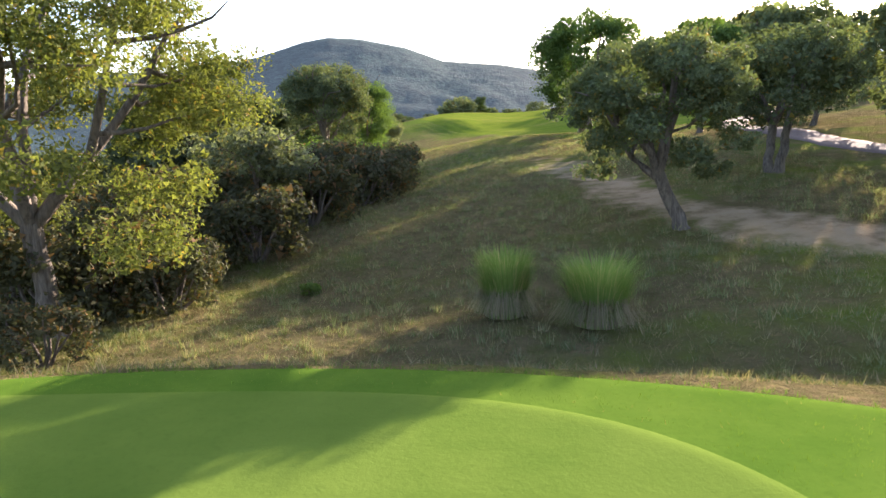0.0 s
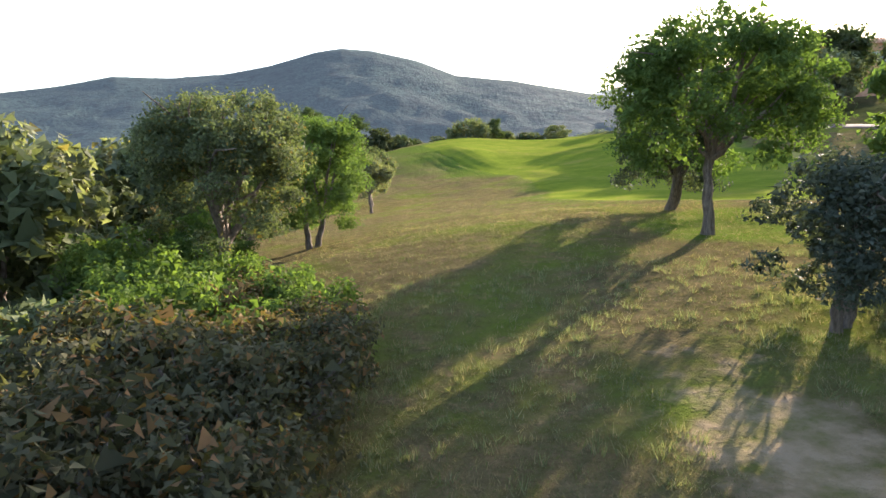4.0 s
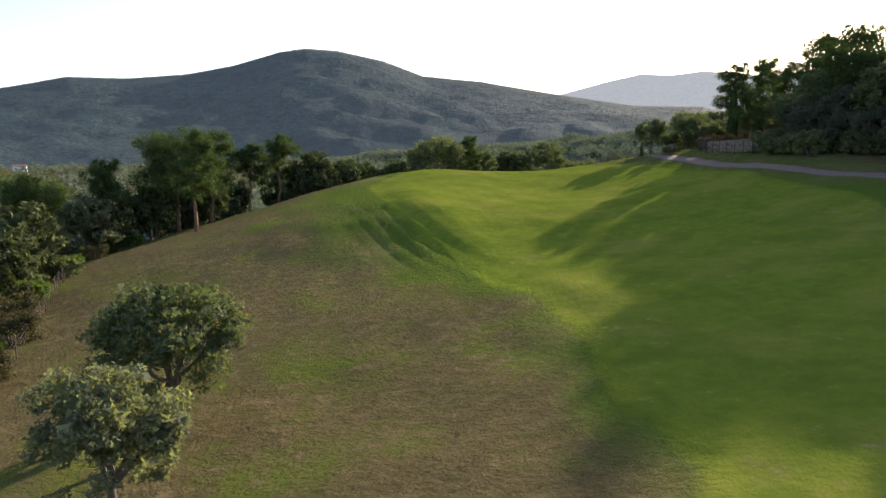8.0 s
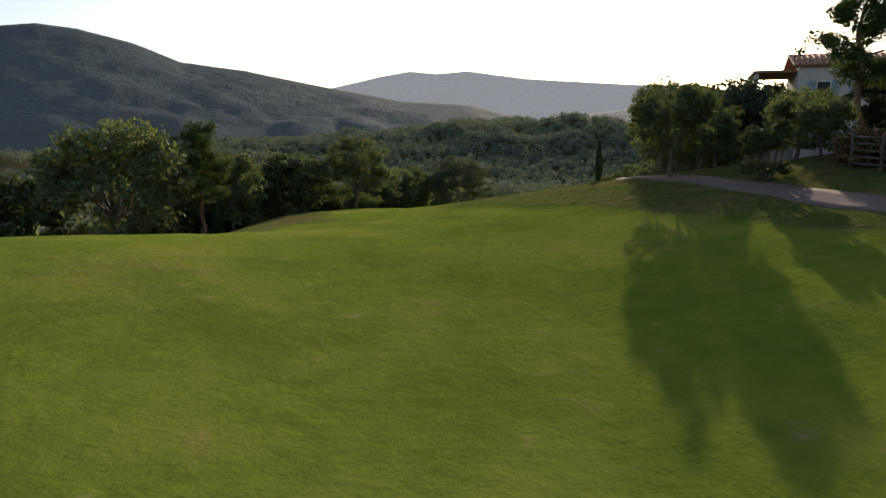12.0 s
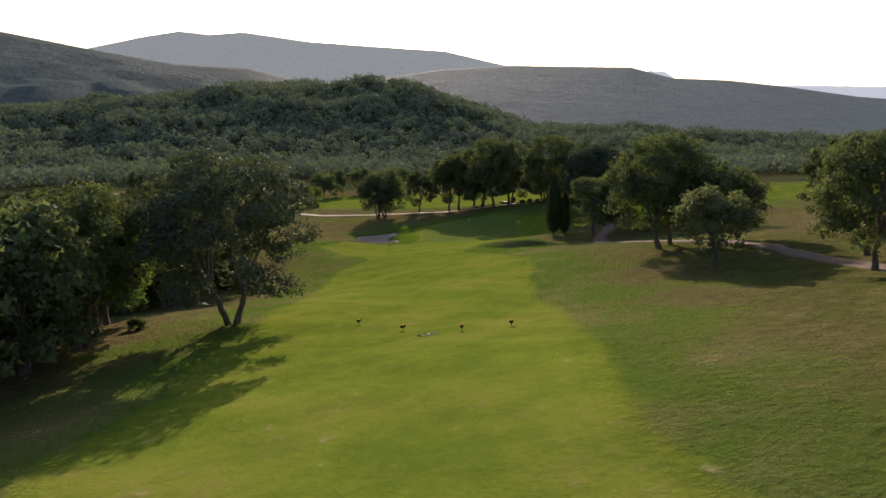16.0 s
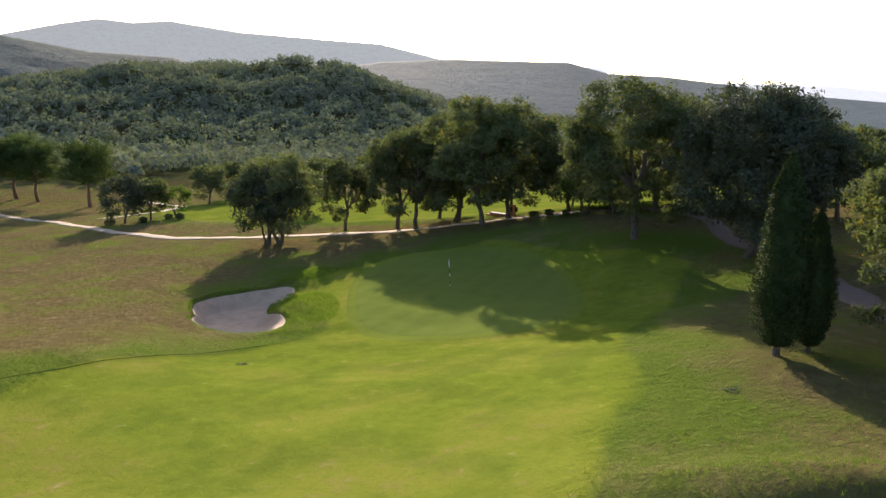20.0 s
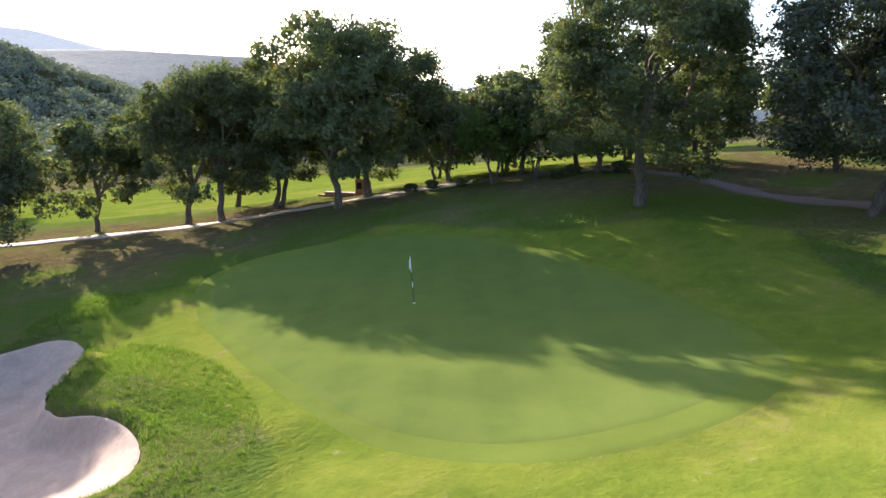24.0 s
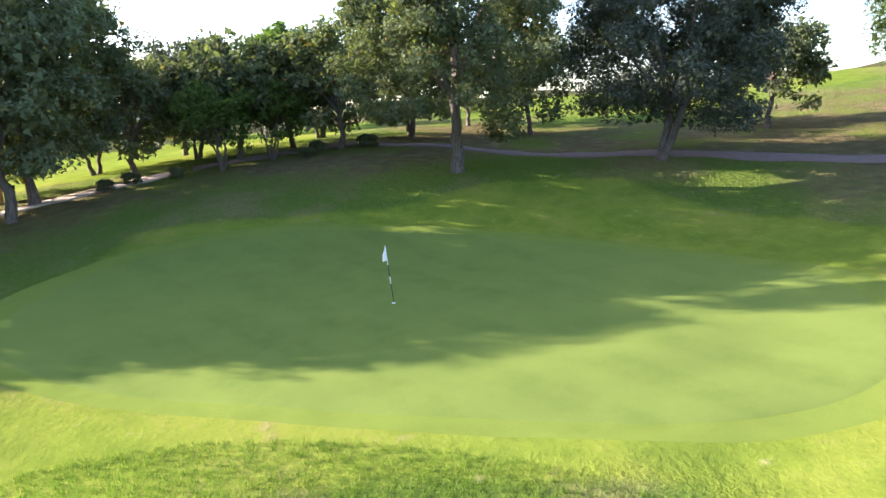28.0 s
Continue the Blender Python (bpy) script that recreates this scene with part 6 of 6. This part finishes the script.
def rail_fence(label, line, step, height, rails, r_post, r_rail, mat, group=""):
    """Posts with rails between them."""
    x, y = along(line, step)
    z = heights(x, y)
    root = thing("rail_fence", label, "fence", group, pose(x[0], y[0], z[0]))
    o = Vector((x[0], y[0], z[0]))
    for i in range(len(x)):
        p = Vector((x[i], y[i], z[i])) - o
        piece("post", rod_mesh("post", p - Vector((0, 0, 0.3)), p + Vector((0, 0, height + 0.12)), r_post, r_post * 0.9, mat, 8), root)
        if i + 1 < len(x):
            q = Vector((x[i + 1], y[i + 1], z[i + 1])) - o
            for k in range(rails):
                h = Vector((0, 0, height * (k + 1) / rails - 0.04))
                piece("rail", rod_mesh("rail", p + h, q + h, r_rail, r_rail, mat, 6), root)
    return root


rail_fence("weathered timber rail fence beside the cart path", [(38.0, 152.6), (38.6, 156.2)], 1.8, 1.5, 5, 0.07, 0.045, M_TIMBER)
rail_fence("weathered timber rail fence beside the cart path", [(39.5, 171.5), (45.5, 179.5), (50.6, 184.6)], 2.4, 1.45, 5, 0.07, 0.045, M_TIMBER)
rail_fence("thin dark iron post fence above the stone wall", [(36.9, 137.5), (36.7, 144), (36.9, 151.5)], 2.0, 1.5, 3, 0.03, 0.008, M_IRON)
rail_fence("thin wire fence along the edge of the scrub", [(-11.8, 62), (-13.6, 77), (-17.8, 95.3), (-21.6, 105.5), (-32.8, 134.6)], 3.2, 1.15, 4, 0.035, 0.006, M_TIMBER)
rail_fence("thin wire fence along the edge of the wood", [(62.5, 265), (68.5, 281), (72, 290), (80, 308), (90, 336)], 3.2, 1.15, 4, 0.035, 0.006, M_TIMBER)

# dry stone garden wall, each stone its own piece
wx0, wy0, wlen, wh = 37.9, 151.2, 13.0, 1.25
wall = thing("stone_wall", "low garden wall of rough pale stones", "wall", at=pose(wx0, wy0, ground_z(wx0, wy0 - 6) - 0.15, 0, 0, -90))
piece("wall_core", box_mesh("wall_core", wlen, 0.34, wh + 0.1, M_MORTAR, 0.02), wall, at=pose(wlen / 2, 0, 0))
rst = random.Random(9)
SIZES = ((0.34, 0.20), (0.46, 0.25), (0.58, 0.22), (0.40, 0.28), (0.26, 0.17), (0.30, 0.24))
stones = [box_mesh("stone", w, 0.13, h, M_STONE, 0.035, 0.03, i) for i, (w, h) in enumerate(SIZES)]
for side in (-1, 1):
    for row in range(6):
        s = -0.2 * rst.random()
        while s < wlen - 0.3:
            k = rst.randrange(6)
            w = SIZES[k][0]
            if side < 0 or row < 3:
                piece("stone", stones[k], wall, at=pose(s + w / 2, side * 0.19 + 0.05 * rst.random() * side, row * 0.218 + 0.05 * rst.random(), rst.uniform(-4, 4), rst.uniform(-5, 5), rst.uniform(-4, 4)))
            s += w + 0.01 + 0.03 * rst.random()

M_RENDER = simple_material("cream_render", (0.58, 0.52, 0.44), (0.66, 0.60, 0.52), 3, 0.9, 0.2)
M_TERRA = simple_material("terracotta_render", (0.40, 0.20, 0.13), (0.48, 0.26, 0.17), 3, 0.9, 0.2)
M_TILE = simple_material("roof_tile", (0.34, 0.16, 0.09), (0.46, 0.24, 0.15), 4, 0.85, 0.5)
M_SHUTTER = simple_material("blue_grey_shutter", (0.25, 0.31, 0.34), (0.31, 0.37, 0.40), 6, 0.7, 0.1)
m_glass, gnt = material("window_glass")
finish(gnt, (0.03, 0.035, 0.04), rough=0.08, spec=0.6)
M_GLASS = m_glass


def house(label, x, y, turn, sx, sy, sz, wall_mat, windows, terrace):
    z = min(ground_z(x + a, y + b) for a in (-sx / 2, sx / 2) for b in (-sy / 2, sy / 2)) - 0.3
    root = thing("house", label, "house", at=pose(x, y, z, 0, 0, turn))
    piece("wall", box_mesh("wall", sx, sy, sz, wall_mat, 0.03), root)
    for k, sgn in enumerate((-1, 1)):
        roof = piece("roof", box_mesh("roof", sx + 0.9, sy / 2 + 0.75, 0.16, M_TILE, 0.02), root, "terracotta tile roof", pose(0, sgn * (sy / 4 + 0.16), sz + 0.62, -18 * sgn, 0, 0))
        for q in range(int(sx / 0.45)):
            piece("tile_row", rod_mesh("tile_row", (0, -sy / 4 - 0.36, 0.19), (0, sy / 4 + 0.36, 0.19), 0.09, 0.09, M_TILE, 6), roof, at=pose(-sx / 2 - 0.2 + q * 0.45 + 0.2, 0, -0.03))
    for wx, wz, ww, wh2 in windows:
        wn = piece("window", box_mesh("window", ww, 0.08, wh2, M_WHITE, 0.01), root, "white framed window", pose(wx, -sy / 2 - 0.02, wz))
        piece("pane", box_mesh("pane", ww - 0.16, 0.03, wh2 - 0.16, M_GLASS, 0.0), wn, at=pose(0, -0.04, 0.08))
        for sgn in (-1, 1):
            piece("shutter", box_mesh("shutter", ww * 0.5, 0.05, wh2, M_SHUTTER, 0.008), wn, "blue-grey shutter", pose(sgn * ww * 0.78, -0.02, 0))
    if terrace:
        piece("terrace_roof", box_mesh("terrace_roof", 3.4, sy * 0.8, 0.2, M_TILE, 0.02), root, "flat tiled terrace roof", pose(-sx / 2 - 1.7, 0, sz - 0.4))
        piece("terrace_floor", box_mesh("terrace_floor", 3.4, sy * 0.8, sz - 2.9, wall_mat, 0.02), root, at=pose(-sx / 2 - 1.7, 0, 0))
        for sgn in (-1, 1):
            piece("pillar", box_mesh("pillar", 0.35, 0.35, 2.5, wall_mat, 0.02), root, at=pose(-sx / 2 - 3.1, sgn * sy * 0.34, sz - 2.9))
    return root


house("cream house with tiled roof, shutters and open terrace", 63.0, 177.8, -38, 9.0, 7.0, 8.8, M_RENDER, ((-2.6, 6.2, 1.1, 1.4), (0.4, 6.2, 1.1, 1.4), (2.9, 6.2, 1.1, 1.4)), True)
house("terracotta house with a white window above the pines", 71, 152, -25, 13, 9, 10.5, M_TERRA, ((-3.5, 7.4, 1.3, 1.6), (0.5, 7.4, 1.3, 1.6), (4.0, 7.4, 1.3, 1.6)), False)
house("small white house among the woodland trees", -396, 799, 22, 12, 9, 7.5, M_WHITE, ((-3, 4.2, 1.3, 1.5), (3, 4.2, 1.3, 1.5)), False)


# ---------------------------------------------------------------- pampas clumps, palm and grasses
def pampas(x, y, H, spread, seed):
    nr = np.random.RandomState(seed)
    root = thing("pampas_grass", "tall pampas grass clump with straw-coloured heart", "grass clump", "pampas clumps", pose(x, y, ground_z(x, y)))

    def blades(n, h0, out, dead):
        a = nr.rand(n) * 6.283
        b0 = np.stack([np.cos(a), np.sin(a), 0 * a], 1) * (spread * 0.5 * np.sqrt(nr.rand(n)))[:, None]
        d = np.stack([np.cos(a), np.sin(a), 0 * a], 1)
        hh, oo = h0 * (0.6 + 0.45 * nr.rand(n)), out * (0.3 + 0.8 * nr.rand(n))
        side = np.stack([-np.sin(a), np.cos(a), 0 * a], 1) * 0.009
        rows = []
        for k, t in enumerate((0, 0.35, 0.7, 1.0)):
            c = b0 + d * (oo * t ** 2)[:, None] + np.array([0, 0, 1]) * (hh * (t - (0.25 if not dead else 0.9) * t ** 3))[:, None]
            w = (1 - t * 0.9)
            rows += [c - side * w, c + side * w]
        v = np.stack(rows, 1).reshape(-1, 3)
        i = np.arange(n) * 8
        f = np.concatenate([np.stack([i + 2 * k, i + 2 * k + 1, i + 2 * k + 3, i + 2 * k + 2], 1) for k in range(3)])
        return v, f

    v, f = blades(2100, H * 1.2, spread * 0.6, False)
    piece("green_blades", make_mesh("green_blades", v, f, [M_PAMPAS], False), root)
    v, f = blades(2000, H * 1.0, spread * 0.62, True)
    piece("dead_blades", make_mesh("dead_blades", v, f, [M_DRYBLADE], False), root, "straw-coloured dead blades")


pampas(1.2, 13.6, 1.45, 0.78, 1)
pampas(2.75, 12.4, 1.35, 0.92, 2)
plant("bush1", -3.3, 17.6, 0.2, 0)


def palm(x, y, H, seed):
    rs, nr = random.Random(seed), np.random.RandomState(seed)
    root = thing("palm_tree", "garden palm with arching fronds", "palm", at=pose(x, y, ground_z(x, y)))
    v, f = tube([(0, 0, -0.2), (0.05, 0, H * 0.5), (0, 0.05, H)], [0.28, 0.24, 0.26], 10, 0.15, rs)
    piece("trunk", make_mesh("trunk", v, f, [M_BARK]), root)
    for k in range(22):
        a, up = k * 2.4, 0.3 + 1.0 * rs.random()
        L = 2.1 + 0.5 * rs.random()
        parts = []
        t = np.linspace(0, 1, 9)
        c = np.stack([np.cos(a) * L * t, np.sin(a) * L * t, H + L * (up * t - (up + 0.55) * t ** 2 * 0.85)], 1)
        parts.append(tube(c, np.linspace(0.03, 0.006, 9), 4))
        side = np.array([-math.sin(a), math.cos(a), 0])
        vs, fs = [], []
        for j in range(44):
            q = 0.12 + 0.86 * j / 44
            base = np.array([np.interp(q, t, c[:, i]) for i in range(3)])
            for sg in (-1, 1):
                tip = base + side * sg * 0.42 * (1 - 0.55 * q) + np.array([math.cos(a), math.sin(a), 0]) * 0.22 + np.array([0, 0, -0.16])
                n0 = len(vs)
                vs += [base, base + np.array([math.cos(a), math.sin(a), 0]) * 0.03, tip, tip]
                fs.append((n0, n0 + 1, n0 + 2, n0 + 3))
        parts.append((np.array(vs), np.array(fs)))
        v, f = join(parts)
        piece("frond", make_mesh("frond", v, f, [M_BUSH], False), root)


palm(44.2, 146.5, 3.2, 4)


def grass(name, label, n, seed, area, height, width, blades, mat, keep=None):
    """Loose tufts of blades scattered over an area (x0, x1, y0, y1)."""
    nr = np.random.RandomState(seed)
    x, y = area[0] + (area[1] - area[0]) * nr.rand(n), area[2] + (area[3] - area[2]) * nr.rand(n)
    if keep is not None:
        ok = keep(x, y)
        x, y = x[ok], y[ok]
    n = len(x)
    z = heights(x, y) - 0.03
    hgt = height * (0.45 + 0.9 * nr.rand(n))
    base = np.repeat(np.stack([x, y, z], 1), blades, 0) + np.c_[nr.normal(size=(n * blades, 2)) * width * 0.5, np.zeros(n * blades)]
    a = nr.rand(n * blades) * 6.283
    side = np.stack([np.cos(a), np.sin(a), 0 * a], 1) * (0.005 + 0.008 * nr.rand(n * blades))[:, None] * (height / 0.25) ** 0.5
    tip = base + np.c_[nr.normal(size=(n * blades, 2)) * width * 0.6, np.repeat(hgt, blades) * (0.6 + 0.5 * nr.rand(n * blades))]
    v = np.stack([base - side, base + side, tip], 1).reshape(-1, 3)
    f = np.arange(len(v)).reshape(-1, 3)
    return tagged(new(name, make_mesh(name, v, f, [mat], False)), label, "grass", kind="stuff")


def off_course(x, y):
    return (polar_distance(x, y, FAIRWAY) < -0.3) & (np.hypot((x + 2.5) / 10.7, y / 7.95) > 1) & (line_distance(x, y, DIRT_TRACK) > 1.2) & (line_distance(x, y, CART_PATH) > 1.5)


grass("rough_grass", "half-dry rough grass on the valley slope", 30000, 21, (-8, 14, 7, 36), 0.11, 0.12, 8, M_DULL, off_course)
grass("rough_grass", "sparse dry grass tufts on the valley slope", 9000, 22, (-7, 14, 8, 60), 0.16, 0.13, 5, M_DRYBLADE, off_course)
grass("rough_grass", "rough grass over the dry hillside", 19000, 23, (-16, 14, 34, 100), 0.12, 0.16, 6, M_DULL, off_course)
grass("rough_grass", "dry grass over the hillside", 16000, 24, (-22, 14, 50, 130), 0.11, 0.16, 6, M_DRYBLADE, off_course)


def by_bunker(x, y):
    a = np.arctan2(y - BUNKER[1], x - BUNKER[0])
    q = np.hypot(x - BUNKER[0], y - BUNKER[1]) / bunker_radius(a)
    g = np.hypot(((x - 107.0) * 0.56 + (y - 304.8) * 0.83) / 8.6, ((y - 304.8) * 0.56 - (x - 107.0) * 0.83) / 3.3)
    top = np.hypot((x - 115.2) / 3.6, (y - 316.8) / 1.8)
    return (q > 1.02) & ((g < 1) | (top < 1) | (q < 1.10))


grass("lush_grass", "thick bright grass on the bunker lip", 44000, 25, (97, 119, 297, 322), 0.17, 0.085, 6, M_LUSH, by_bunker)


def hollow_lip(x, y):
    return np.hypot((x - 97) / 9, (y - 261) / 7) < 1


grass("lush_grass", "longer grass round the grassy hollow", 7000, 26, (86, 108, 252, 270), 0.16, 0.12, 6, M_LUSH, hollow_lip)
grass("rough_grass", "clumpy rough grass on the bank below the path", 12000, 27, (20, 90, 125, 245), 0.13, 0.16, 6, M_BLADE,
      lambda x, y: off_course(x, y) & (line_distance(x, y, CART_PATH) < 14) & (polar_distance(x, y, OPEN_LAND) > 0))


def tee_rim(x, y):
    return (np.hypot((x + 2.5) / 10.6, y / 7.8) < 1.01) & (np.abs((x + 4.5) / 7.4) ** 3.8 + np.abs(y / 7.05) ** 3.8 > 1.02)


grass("tee_rim_grass", "short bright grass on the rim of the tee", 26000, 28, (-12, 9, 2.5, 8), 0.075, 0.045, 6, M_LUSH, tee_rim)
grass("rough_grass", "loose sage-green grass clumps on the valley slope", 2600, 29, (-7, 14, 8.5, 44), 0.21, 0.13, 22, M_SAGE, off_course)
grass("low_weeds", "small dark green weeds in the dry grass", 2600, 30, (-6, 14, 36, 66), 0.09, 0.20, 12, M_BUSH, off_course)
grass("low_weeds", "small weeds and leaf litter on the dry hillside", 9000, 31, (-24, 12, 56, 128), 0.08, 0.22, 10, M_DULL, off_course)

grass("rough_grass", "dark clumpy grass on the bank beside the fairway", 15000, 32, (21, 42, 158, 186), 0.075, 0.15, 14, M_PINE,
      lambda x, y: off_course(x, y) & (waves(x, y, 1.0, 5) > -0.15))
grass("rough_grass", "short dry grass on the bank beside the fairway", 9000, 33, (21, 42, 158, 186), 0.07, 0.12, 7, M_BLADE, off_course)
